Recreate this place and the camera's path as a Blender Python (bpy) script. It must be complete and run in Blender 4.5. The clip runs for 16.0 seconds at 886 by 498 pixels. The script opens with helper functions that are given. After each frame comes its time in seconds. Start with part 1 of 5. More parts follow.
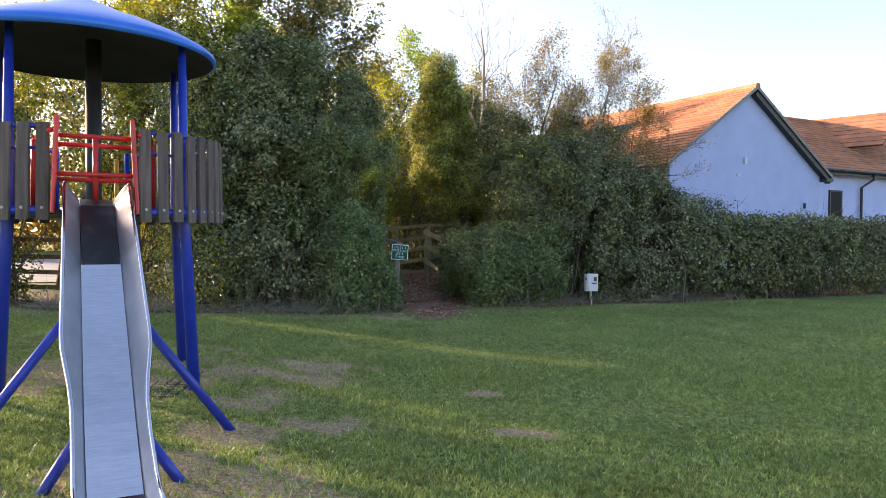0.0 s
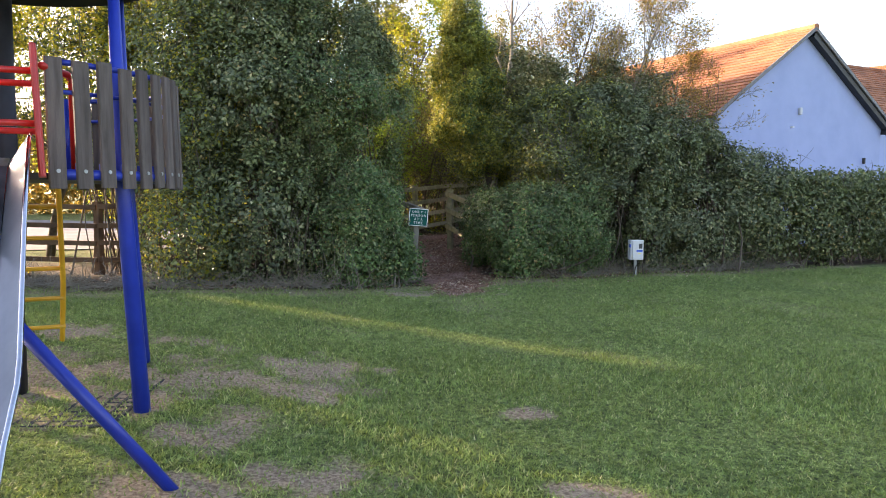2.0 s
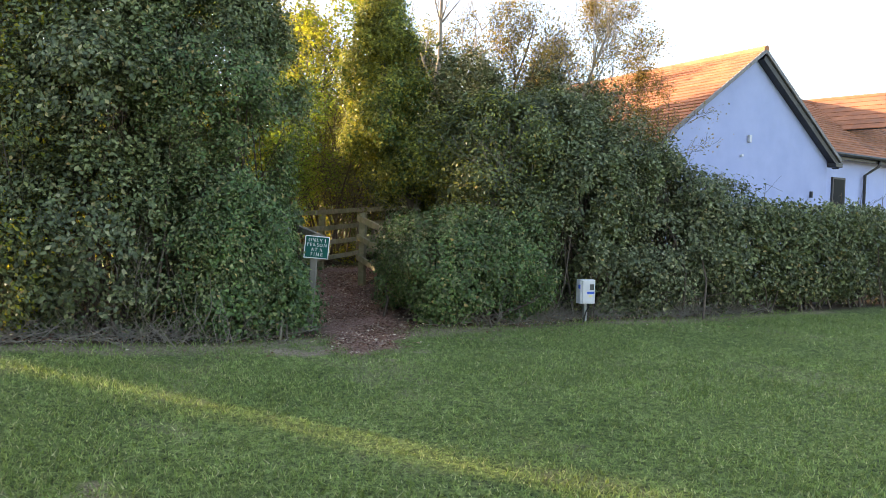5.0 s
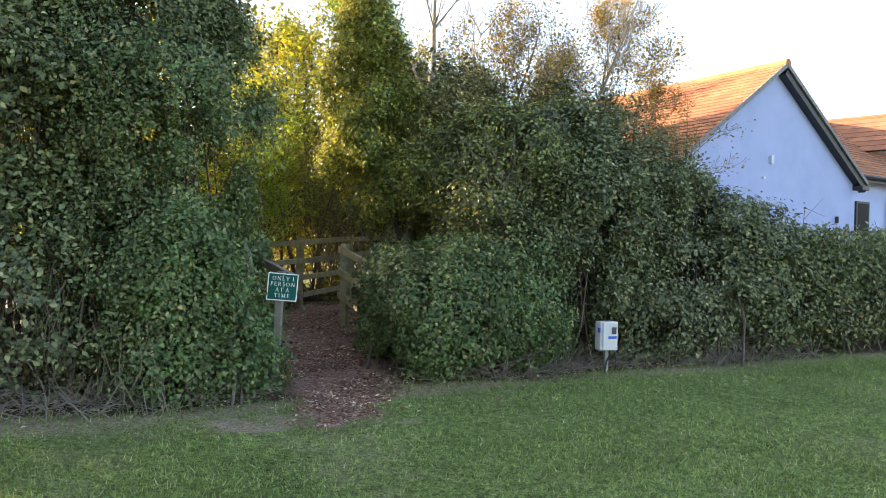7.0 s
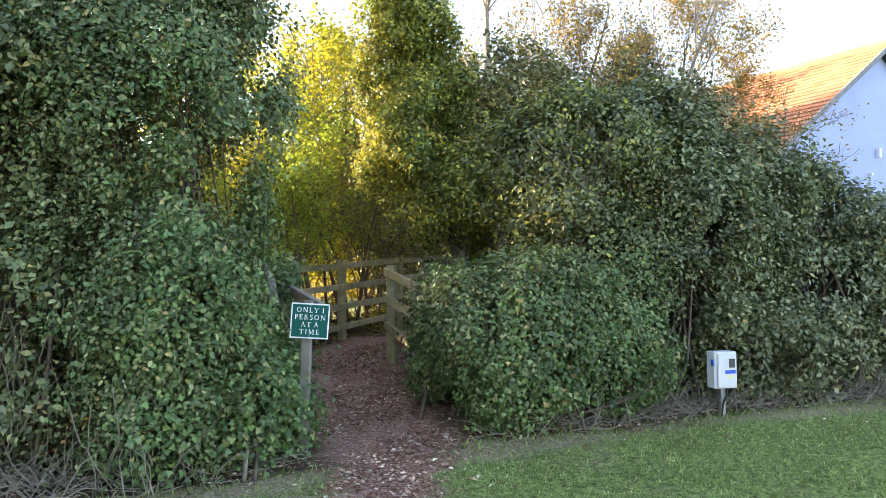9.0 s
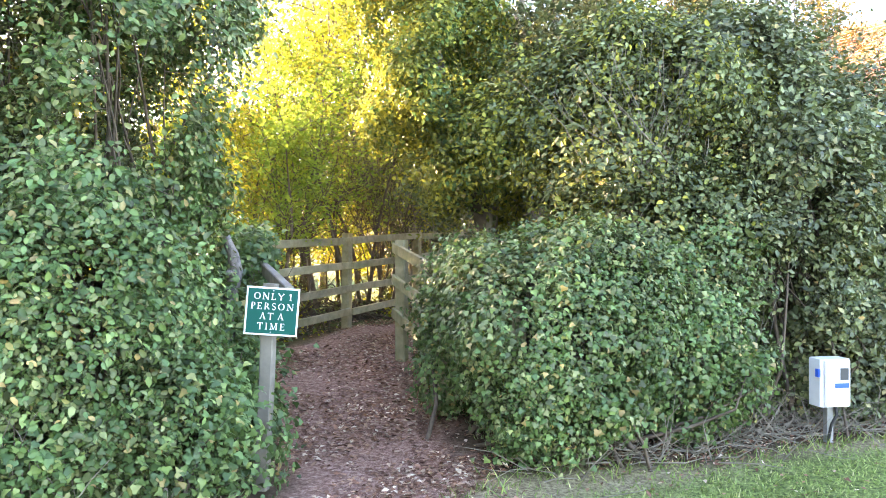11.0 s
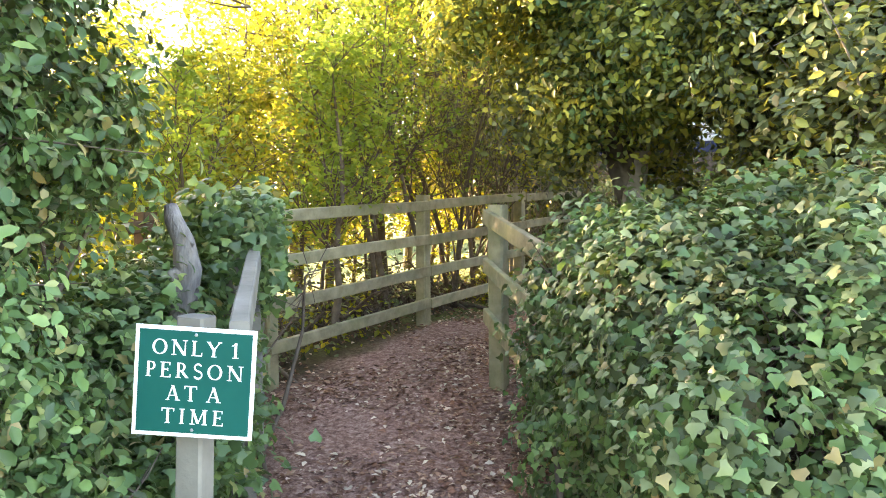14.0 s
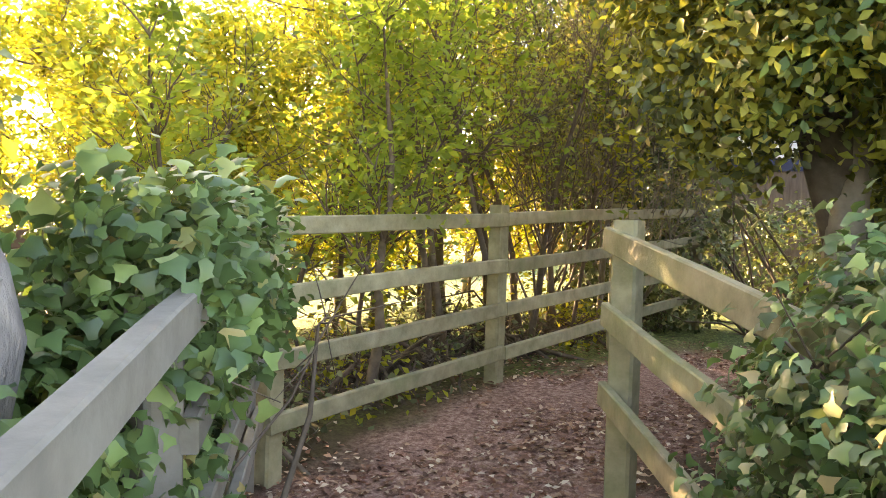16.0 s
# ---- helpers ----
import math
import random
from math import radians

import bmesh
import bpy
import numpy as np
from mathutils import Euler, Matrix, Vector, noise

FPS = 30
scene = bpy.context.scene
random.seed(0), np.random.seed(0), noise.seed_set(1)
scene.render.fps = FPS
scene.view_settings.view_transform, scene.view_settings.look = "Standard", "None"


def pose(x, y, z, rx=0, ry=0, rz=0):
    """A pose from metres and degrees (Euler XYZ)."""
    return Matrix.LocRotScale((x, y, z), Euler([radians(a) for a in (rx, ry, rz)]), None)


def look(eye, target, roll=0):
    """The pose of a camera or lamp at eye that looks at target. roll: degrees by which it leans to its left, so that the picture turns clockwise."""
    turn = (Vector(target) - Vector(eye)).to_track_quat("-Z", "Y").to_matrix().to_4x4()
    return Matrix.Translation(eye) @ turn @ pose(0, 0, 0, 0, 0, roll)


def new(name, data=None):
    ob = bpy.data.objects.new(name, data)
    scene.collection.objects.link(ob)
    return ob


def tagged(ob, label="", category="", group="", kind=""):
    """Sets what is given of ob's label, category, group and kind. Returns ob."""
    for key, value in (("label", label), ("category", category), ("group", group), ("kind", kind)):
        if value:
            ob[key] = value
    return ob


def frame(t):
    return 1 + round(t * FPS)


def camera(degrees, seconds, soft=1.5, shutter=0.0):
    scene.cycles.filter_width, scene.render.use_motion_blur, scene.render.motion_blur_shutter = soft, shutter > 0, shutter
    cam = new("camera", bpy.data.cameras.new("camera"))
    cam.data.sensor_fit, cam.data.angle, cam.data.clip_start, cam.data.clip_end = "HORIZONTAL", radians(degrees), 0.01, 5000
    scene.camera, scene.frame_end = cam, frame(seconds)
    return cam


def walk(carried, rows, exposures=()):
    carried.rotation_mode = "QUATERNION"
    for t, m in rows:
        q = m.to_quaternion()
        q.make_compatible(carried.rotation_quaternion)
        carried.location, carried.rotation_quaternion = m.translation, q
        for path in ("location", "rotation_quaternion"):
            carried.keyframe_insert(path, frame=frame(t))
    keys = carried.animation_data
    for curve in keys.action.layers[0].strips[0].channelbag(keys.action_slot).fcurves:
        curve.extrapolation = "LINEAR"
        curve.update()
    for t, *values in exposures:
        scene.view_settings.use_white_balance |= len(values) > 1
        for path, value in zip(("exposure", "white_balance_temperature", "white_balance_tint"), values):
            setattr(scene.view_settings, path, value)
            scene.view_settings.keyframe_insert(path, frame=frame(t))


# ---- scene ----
cam = camera(62.9, 16.0, soft=0.75)
PATH = [
    (0, (1.248, -1.437, 1.467), (1.04, 0.552, 1.427), 0.5),
    (0.5, (1.278, -1.016, 1.52), (1.055, 0.971, 1.467), 0.5),
    (1, (1.187, -0.596, 1.533), (0.971, 1.391, 1.471), 0.6),
    (1.5, (1.121, -0.16, 1.523), (0.881, 1.824, 1.436), 0.4),
    (2, (1.005, 0.298, 1.522), (0.74, 2.274, 1.369), 0.1),
    (2.5, (0.918, 0.737, 1.536), (0.657, 2.714, 1.379), 0.0),
    (3, (0.904, 1.177, 1.566), (0.647, 3.153, 1.406), 0.1),
    (3.5, (0.866, 1.632, 1.546), (0.645, 3.616, 1.425), 0.5),
    (4, (0.905, 2.069, 1.519), (0.718, 4.058, 1.414), 1.2),
    (4.5, (0.928, 2.508, 1.515), (0.796, 4.501, 1.42), 1.3),
    (4.7, (0.909, 2.696, 1.5), (0.842, 4.693, 1.411), 1.5),
    (6.8, (0.908, 4.514, 1.571), (0.856, 6.513, 1.571), 1.4),
    (7, (0.884, 4.691, 1.574), (0.83, 6.69, 1.571), 1.2),
    (7.5, (0.825, 5.171, 1.58), (0.768, 7.17, 1.597), 1.0),
    (8, (0.798, 5.628, 1.589), (0.638, 7.621, 1.641), 0.3),
    (8.2, (0.771, 5.799, 1.586), (0.601, 7.791, 1.639), 0.1),
    (10.3, (0.673, 7.582, 1.438), (0.41, 9.563, 1.508), -1.3),
    (10.5, (0.67, 7.777, 1.444), (0.4, 9.758, 1.492), -1.0),
    (11, (0.645, 8.193, 1.489), (0.352, 10.171, 1.494), -0.0),
    (11.5, (0.557, 8.635, 1.531), (0.245, 10.611, 1.516), 0.1),
    (12, (0.503, 9.087, 1.54), (0.108, 11.047, 1.497), 0.4),
    (12.5, (0.403, 9.516, 1.549), (-0.018, 11.47, 1.486), 0.0),
    (13, (0.336, 9.924, 1.558), (-0.144, 11.862, 1.456), -0.8),
    (13.5, (0.267, 10.356, 1.58), (-0.272, 12.279, 1.474), -0.7),
    (14, (0.129, 10.794, 1.566), (-0.431, 12.711, 1.461), -0.6),
    (14.5, (0.03, 11.214, 1.54), (-0.658, 13.092, 1.504), -0.6),
    (15, (-0.144, 11.636, 1.511), (-0.853, 13.506, 1.471), -0.2),
    (15.5, (-0.353, 12.048, 1.514), (-1.064, 13.917, 1.471), 0.5),
    (16, (-0.549, 12.438, 1.549), (-1.251, 14.31, 1.491), 1.6),
]
walk(cam, [(t, look(eye, target, roll)) for t, eye, target, roll in PATH],
     exposures=[(0, 1.75, 6500, 25), (2.5, 2.22, 6800, 25), (3.5, 2.42, 6900, 24), (4.5, 2.17, 6900, 22), (8.2, 2.35, 6700, 20), (10.4, 3.85, 6700, 25), (12.5, 4.0, 6800, 25), (13.5, 3.95, 7000, 22), (14.5, 3.88, 7300, 21), (16, 3.93, 7800, 25)])

# ---- light ----
SUN_DIR = Vector((-0.92, 0.39, 0.0)).normalized()
SUN_EL = radians(13.0)
world = bpy.data.worlds.new("sky")
scene.world = world
world.use_nodes = True
wn = world.node_tree.nodes
sky = wn.new("ShaderNodeTexSky")
sky.sky_type = "NISHITA"
sky.sun_disc = False
sky.sun_elevation = SUN_EL
sky.sun_rotation = math.atan2(SUN_DIR.x, SUN_DIR.y)
sky.air_density, sky.dust_density, sky.ozone_density = 1.0, 1.4, 1.0
wn["Background"].inputs["Strength"].default_value = 0.15
world.node_tree.links.new(sky.outputs[0], wn["Background"].inputs["Color"])

sun = new("sun", bpy.data.lights.new("sun", "SUN"))
sun.data.energy, sun.data.angle, sun.data.color = 5.0, radians(0.6), (1.0, 0.80, 0.52)
sun_from = SUN_DIR * math.cos(SUN_EL) + Vector((0, 0, math.sin(SUN_EL)))
sun.matrix_world = look(sun_from * 60, (0, 0, 0))

# ---- materials ----
def material(name):
    m = bpy.data.materials.new(name)
    m.use_nodes = True
    return m, m.node_tree.nodes, m.node_tree.links, m.node_tree.nodes["Principled BSDF"]


def ramp(nodes, stops):
    r = nodes.new("ShaderNodeValToRGB")
    while len(r.color_ramp.elements) < len(stops):
        r.color_ramp.elements.new(0.5)
    for e, (p, c) in zip(r.color_ramp.elements, stops):
        e.position, e.color = p, (*c, 1)
    return r


def noise_node(nodes, links, scale, detail=6, coord=None, rough=0.6):
    n = nodes.new("ShaderNodeTexNoise")
    n.inputs["Scale"].default_value, n.inputs["Detail"].default_value, n.inputs["Roughness"].default_value = scale, detail, rough
    if coord is not None:
        links.new(coord, n.inputs["Vector"])
    return n


def mix_col(nodes, links, fac, a, b, kind="MIX"):
    n = nodes.new("ShaderNodeMix")
    n.data_type, n.blend_type = "RGBA", kind
    for sock, v in ((n.inputs[0], fac), (n.inputs[6], a), (n.inputs[7], b)):
        if isinstance(v, (float, int)):
            sock.default_value = v
        elif isinstance(v, tuple):
            sock.default_value = (*v, 1)
        else:
            links.new(v, sock)
    return n.outputs[2]


def bump(nodes, links, bsdf, height, strength, distance):
    b = nodes.new("ShaderNodeBump")
    b.inputs["Strength"].default_value, b.inputs["Distance"].default_value = strength, distance
    links.new(height, b.inputs["Height"])
    links.new(b.outputs[0], bsdf.inputs["Normal"])


def surface(name, c1, c2, scale=6.0, rough=0.7, metal=0.0, bump_scale=60.0, bump_d=0.002, stretch=None, dirt=None, dirt_amt=0.5):
    """Two-scale mottled surface; stretch squeezes the grain along one axis."""
    m, nodes, links, bsdf = material(name)
    tc = nodes.new("ShaderNodeTexCoord")
    coord = tc.outputs["Object"]
    if stretch:
        mp = nodes.new("ShaderNodeMapping")
        mp.inputs["Scale"].default_value = stretch
        links.new(coord, mp.inputs["Vector"])
        coord = mp.outputs[0]
    n1 = noise_node(nodes, links, scale, 5, coord)
    r = ramp(nodes, [(0.3, c1), (0.7, c2)])
    links.new(n1.outputs["Fac"], r.inputs[0])
    out = r.outputs[0]
    info = nodes.new("ShaderNodeObjectInfo")
    hv = nodes.new("ShaderNodeHueSaturation")
    mr = nodes.new("ShaderNodeMapRange")
    mr.inputs[3].default_value, mr.inputs[4].default_value = 0.85, 1.15
    links.new(info.outputs["Random"], mr.inputs[0])
    links.new(mr.outputs[0], hv.inputs["Value"])
    links.new(out, hv.inputs["Color"])
    out = hv.outputs[0]
    if dirt:
        n3 = noise_node(nodes, links, scale * 0.45, 8, tc.outputs["Object"], 0.7)
        rd = ramp(nodes, [(0.5, (0, 0, 0)), (0.7, (dirt_amt,) * 3)])
        links.new(n3.outputs["Fac"], rd.inputs[0])
        out = mix_col(nodes, links, rd.outputs[0], out, dirt)
    links.new(out, bsdf.inputs["Base Color"])
    bsdf.inputs["Roughness"].default_value, bsdf.inputs["Metallic"].default_value = rough, metal
    n2 = noise_node(nodes, links, bump_scale, 6, coord)
    bump(nodes, links, bsdf, n2.outputs["Fac"], 0.6, bump_d)
    return m


def leaf_mat(name, stops, trans=0.4, tint=(0.55, 0.6, 0.05), rough=0.45, spec=0.35, blotch=0.25, patch=0.15, patch_scale=5.0):
    """Leaves: each leaf its own tone, light shining through."""
    m, nodes, links, bsdf = material(name)
    geo = nodes.new("ShaderNodeNewGeometry")
    r = ramp(nodes, stops)
    tuft = noise_node(nodes, links, patch_scale, 4, geo.outputs["Position"])
    tr2 = ramp(nodes, [(0.36, (1 - patch,) * 3), (0.64, (1 + patch,) * 3)])
    links.new(tuft.outputs["Fac"], tr2.inputs[0])
    links.new(geo.outputs["Random Per Island"], r.inputs[0])
    n = noise_node(nodes, links, 1.3, 4, geo.outputs["Position"])
    rr = ramp(nodes, [(0.35, (1 - blotch,) * 3), (0.65, (1 + blotch,) * 3)])
    links.new(n.outputs["Fac"], rr.inputs[0])
    col = mix_col(nodes, links, 1.0, r.outputs[0], rr.outputs[0], "MULTIPLY")
    col = mix_col(nodes, links, 1.0, col, tr2.outputs[0], "MULTIPLY")
    links.new(col, bsdf.inputs["Base Color"])
    bsdf.inputs["Roughness"].default_value = rough
    bsdf.inputs["Specular IOR Level"].default_value = spec
    tr = nodes.new("ShaderNodeBsdfTranslucent")
    tcol = mix_col(nodes, links, 0.6, col, tint)
    links.new(tcol, tr.inputs["Color"])
    mx = nodes.new("ShaderNodeMixShader")
    mx.inputs[0].default_value = trans
    links.new(bsdf.outputs[0], mx.inputs[1])
    links.new(tr.outputs[0], mx.inputs[2])
    links.new(mx.outputs[0], nodes["Material Output"].inputs["Surface"])
    return m


def plain(name, c, rough=0.5, metal=0.0):
    m, nodes, links, bsdf = material(name)
    bsdf.inputs["Base Color"].default_value = (*c, 1)
    bsdf.inputs["Roughness"].default_value, bsdf.inputs["Metallic"].default_value = rough, metal
    n = noise_node(nodes, links, 35, 4)
    bump(nodes, links, bsdf, n.outputs["Fac"], 0.15, 0.001)
    return m


LEAF_DARK = leaf_mat("hedge leaf", [(0.0, (0.045, 0.060, 0.026)), (0.4, (0.105, 0.132, 0.054)), (0.75, (0.175, 0.210, 0.088)), (0.95, (0.27, 0.29, 0.13)), (1.0, (0.40, 0.27, 0.10))], 0.14, tint=(0.30, 0.36, 0.05), rough=0.42, spec=0.32, patch=0.34, patch_scale=5.0)
LEAF_GREY = leaf_mat("blackthorn leaf", [(0.0, (0.055, 0.070, 0.038)), (0.4, (0.120, 0.148, 0.076)), (0.8, (0.215, 0.24, 0.13)), (1.0, (0.38, 0.35, 0.18))], 0.14, tint=(0.30, 0.34, 0.08), rough=0.42, spec=0.32, patch=0.34, patch_scale=5.0)
LEAF_IVY = leaf_mat("ivy leaf", [(0.0, (0.042, 0.080, 0.030)), (0.45, (0.085, 0.150, 0.052)), (0.8, (0.135, 0.215, 0.070)), (0.95, (0.20, 0.265, 0.085)), (1.0, (0.36, 0.25, 0.11))], 0.18, tint=(0.30, 0.45, 0.05), rough=0.40, spec=0.36, patch=0.28, patch_scale=5.0)
LEAF_COLUMN = leaf_mat("ivy tree leaf", [(0.0, (0.05, 0.075, 0.02)), (0.5, (0.215, 0.245, 0.055)), (1.0, (0.48, 0.45, 0.08))], 0.32, tint=(0.55, 0.53, 0.05), rough=0.38, patch=0.45, patch_scale=5.0)
LEAF_YELLOW = leaf_mat("thicket leaf", [(0.0, (0.09, 0.14, 0.03)), (0.4, (0.18, 0.24, 0.04)), (0.8, (0.39, 0.37, 0.045)), (1.0, (0.52, 0.37, 0.05))], 0.50, tint=(0.66, 0.62, 0.03))
LEAF_LIME = leaf_mat("green sapling leaf", [(0.0, (0.06, 0.11, 0.03)), (0.5, (0.14, 0.21, 0.05)), (1.0, (0.34, 0.36, 0.06))], 0.55, tint=(0.46, 0.60, 0.05))
LEAF_AUTUMN = leaf_mat("autumn leaf", [(0.0, (0.10, 0.11, 0.035)), (0.5, (0.22, 0.19, 0.05)), (1.0, (0.42, 0.24, 0.06))], 0.4, tint=(0.6, 0.42, 0.08))
LEAF_OLIVE = leaf_mat("olive autumn leaf", [(0.0, (0.06, 0.065, 0.035)), (0.5, (0.16, 0.165, 0.075)), (0.85, (0.25, 0.235, 0.10)), (1.0, (0.36, 0.27, 0.10))], 0.42, tint=(0.50, 0.46, 0.10))
DEADWOOD = surface("cracked grey deadwood", (0.10, 0.09, 0.085), (0.30, 0.27, 0.25), 7, 0.9, bump_scale=26, bump_d=0.02, stretch=(3, 3, 0.8))
LEAF_LITTER = leaf_mat("fallen leaf", [(0.0, (0.10, 0.045, 0.03)), (0.45, (0.28, 0.135, 0.085)), (0.75, (0.46, 0.28, 0.18)), (1.0, (0.78, 0.66, 0.50))], 0.1, tint=(0.4, 0.2, 0.05), rough=0.7)
GRASS_BLADE = leaf_mat("grass blade", [(0.0, (0.10, 0.155, 0.045)), (0.55, (0.205, 0.285, 0.088)), (0.9, (0.33, 0.38, 0.125)), (1.0, (0.55, 0.49, 0.26))], 0.3, tint=(0.35, 0.45, 0.05), rough=0.5, blotch=0.2, patch=0.45, patch_scale=16.0)
BARK = surface("bark", (0.07, 0.055, 0.04), (0.16, 0.135, 0.105), 9, 0.9, bump_scale=40, bump_d=0.01)
BARK_PALE = surface("pale twig bark", (0.17, 0.145, 0.11), (0.32, 0.28, 0.22), 9, 0.85, bump_scale=40, bump_d=0.004)
TWIG = surface("twig bark", (0.075, 0.055, 0.04), (0.17, 0.13, 0.095), 14, 0.9, bump_scale=50)
FENCE_WOOD = surface("weathered fence timber", (0.20, 0.18, 0.10), (0.38, 0.335, 0.21), 3.0, 0.85, bump_scale=22, bump_d=0.004, stretch=(3, 3, 3), dirt=(0.16, 0.19, 0.07), dirt_amt=0.7)
FENCE_GREY = surface("bleached grey timber", (0.16, 0.145, 0.12), (0.30, 0.272, 0.23), 4.0, 0.85, bump_scale=30, bump_d=0.004, dirt=(0.12, 0.11, 0.09), dirt_amt=0.6)
FENCE_BROWN = surface("brown stained fence timber", (0.10, 0.055, 0.03), (0.20, 0.115, 0.06), 5, 0.85, bump_scale=30, bump_d=0.003)
SLAT_WOOD = surface("grey brown slat timber", (0.070, 0.054, 0.048), (0.150, 0.118, 0.104), 3.0, 0.85, bump_scale=18, bump_d=0.004, stretch=(8, 8, 0.8), dirt=(0.22, 0.19, 0.16), dirt_amt=0.35)
PAINT_BLUE = surface("blue gloss paint", (0.010, 0.028, 0.30), (0.016, 0.045, 0.40), 6, 0.35, bump_scale=80, bump_d=0.0006)
PAINT_RED = surface("red gloss paint", (0.45, 0.016, 0.012), (0.62, 0.028, 0.018), 6, 0.35, bump_scale=80, bump_d=0.0006)
PAINT_YELLOW = surface("yellow gloss paint", (0.55, 0.27, 0.012), (0.68, 0.36, 0.02), 6, 0.4, bump_scale=80, bump_d=0.0006)
ROOF_BLUE = surface("blue moulded plastic", (0.012, 0.11, 0.50), (0.018, 0.16, 0.62), 3, 0.3, bump_scale=30, bump_d=0.001)
BLACK_PAINT = surface("worn black paint", (0.010, 0.010, 0.012), (0.028, 0.027, 0.028), 6, 0.55, bump_scale=60, bump_d=0.001)
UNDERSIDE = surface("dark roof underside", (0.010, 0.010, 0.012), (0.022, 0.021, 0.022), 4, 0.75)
STEEL = surface("brushed stainless steel", (0.55, 0.55, 0.56), (0.68, 0.68, 0.69), 4, 0.10, metal=1.0, bump_scale=120, bump_d=0.0002, stretch=(30, 2, 2), dirt=(0.45, 0.44, 0.43), dirt_amt=0.3)
ENTRY = surface("scuffed black coating", (0.008, 0.008, 0.009), (0.022, 0.022, 0.023), 7, 0.4, bump_scale=50, bump_d=0.0008, dirt=(0.16, 0.16, 0.165), dirt_amt=0.4)
STEEL_DULL = surface("dull rolled steel", (0.50, 0.50, 0.50), (0.64, 0.64, 0.64), 4, 0.36, metal=1.0, bump_scale=90, bump_d=0.0003, dirt=(0.40, 0.39, 0.38), dirt_amt=0.3)
RUBBER = surface("black rubber mat", (0.03, 0.03, 0.032), (0.07, 0.066, 0.064), 12, 0.9, bump_scale=70, bump_d=0.004)
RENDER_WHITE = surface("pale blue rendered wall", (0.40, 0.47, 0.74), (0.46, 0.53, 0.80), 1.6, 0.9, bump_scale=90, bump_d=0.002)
SIGN_GREEN = surface("green sign enamel", (0.001, 0.078, 0.062), (0.002, 0.092, 0.074), 4, 0.5, bump_scale=50, bump_d=0.0004)
SIGN_GREEN.node_tree.nodes["Principled BSDF"].inputs["Specular IOR Level"].default_value = 0.15
WHITE_PAINT = surface("white paint", (0.70, 0.72, 0.72), (0.80, 0.80, 0.80), 9, 0.5, bump_scale=60, bump_d=0.0006)
BOX_WHITE = surface("off-white plastic", (0.66, 0.66, 0.68), (0.76, 0.76, 0.77), 5, 0.45, bump_scale=60, bump_d=0.0005)
GALV = surface("galvanised metal", (0.32, 0.33, 0.34), (0.45, 0.46, 0.47), 12, 0.5, metal=0.7, bump_scale=60, bump_d=0.0008)
DARK_FRAME = surface("black fascia paint", (0.018, 0.018, 0.02), (0.04, 0.04, 0.042), 5, 0.5)
VERGE = surface("grey verge mortar", (0.20, 0.19, 0.19), (0.34, 0.33, 0.33), 14, 0.9, bump_scale=40, bump_d=0.004)
TILE = surface("orange clay tile", (0.30, 0.115, 0.052), (0.50, 0.21, 0.10), 1.8, 0.85, bump_scale=24, bump_d=0.006, dirt=(0.16, 0.10, 0.075), dirt_amt=0.7)
GLASS_DARK = plain("dark window glass", (0.012, 0.014, 0.016), 0.6)
GLASS_DARK.node_tree.nodes["Principled BSDF"].inputs["Specular IOR Level"].default_value = 0.12
BLUE_LABEL = plain("blue label", (0.02, 0.10, 0.55), 0.4)
GREY_LABEL = plain("dark grey label", (0.05, 0.055, 0.06), 0.4)
YELLOW_LABEL = plain("pale yellow label", (0.75, 0.70, 0.30), 0.4)


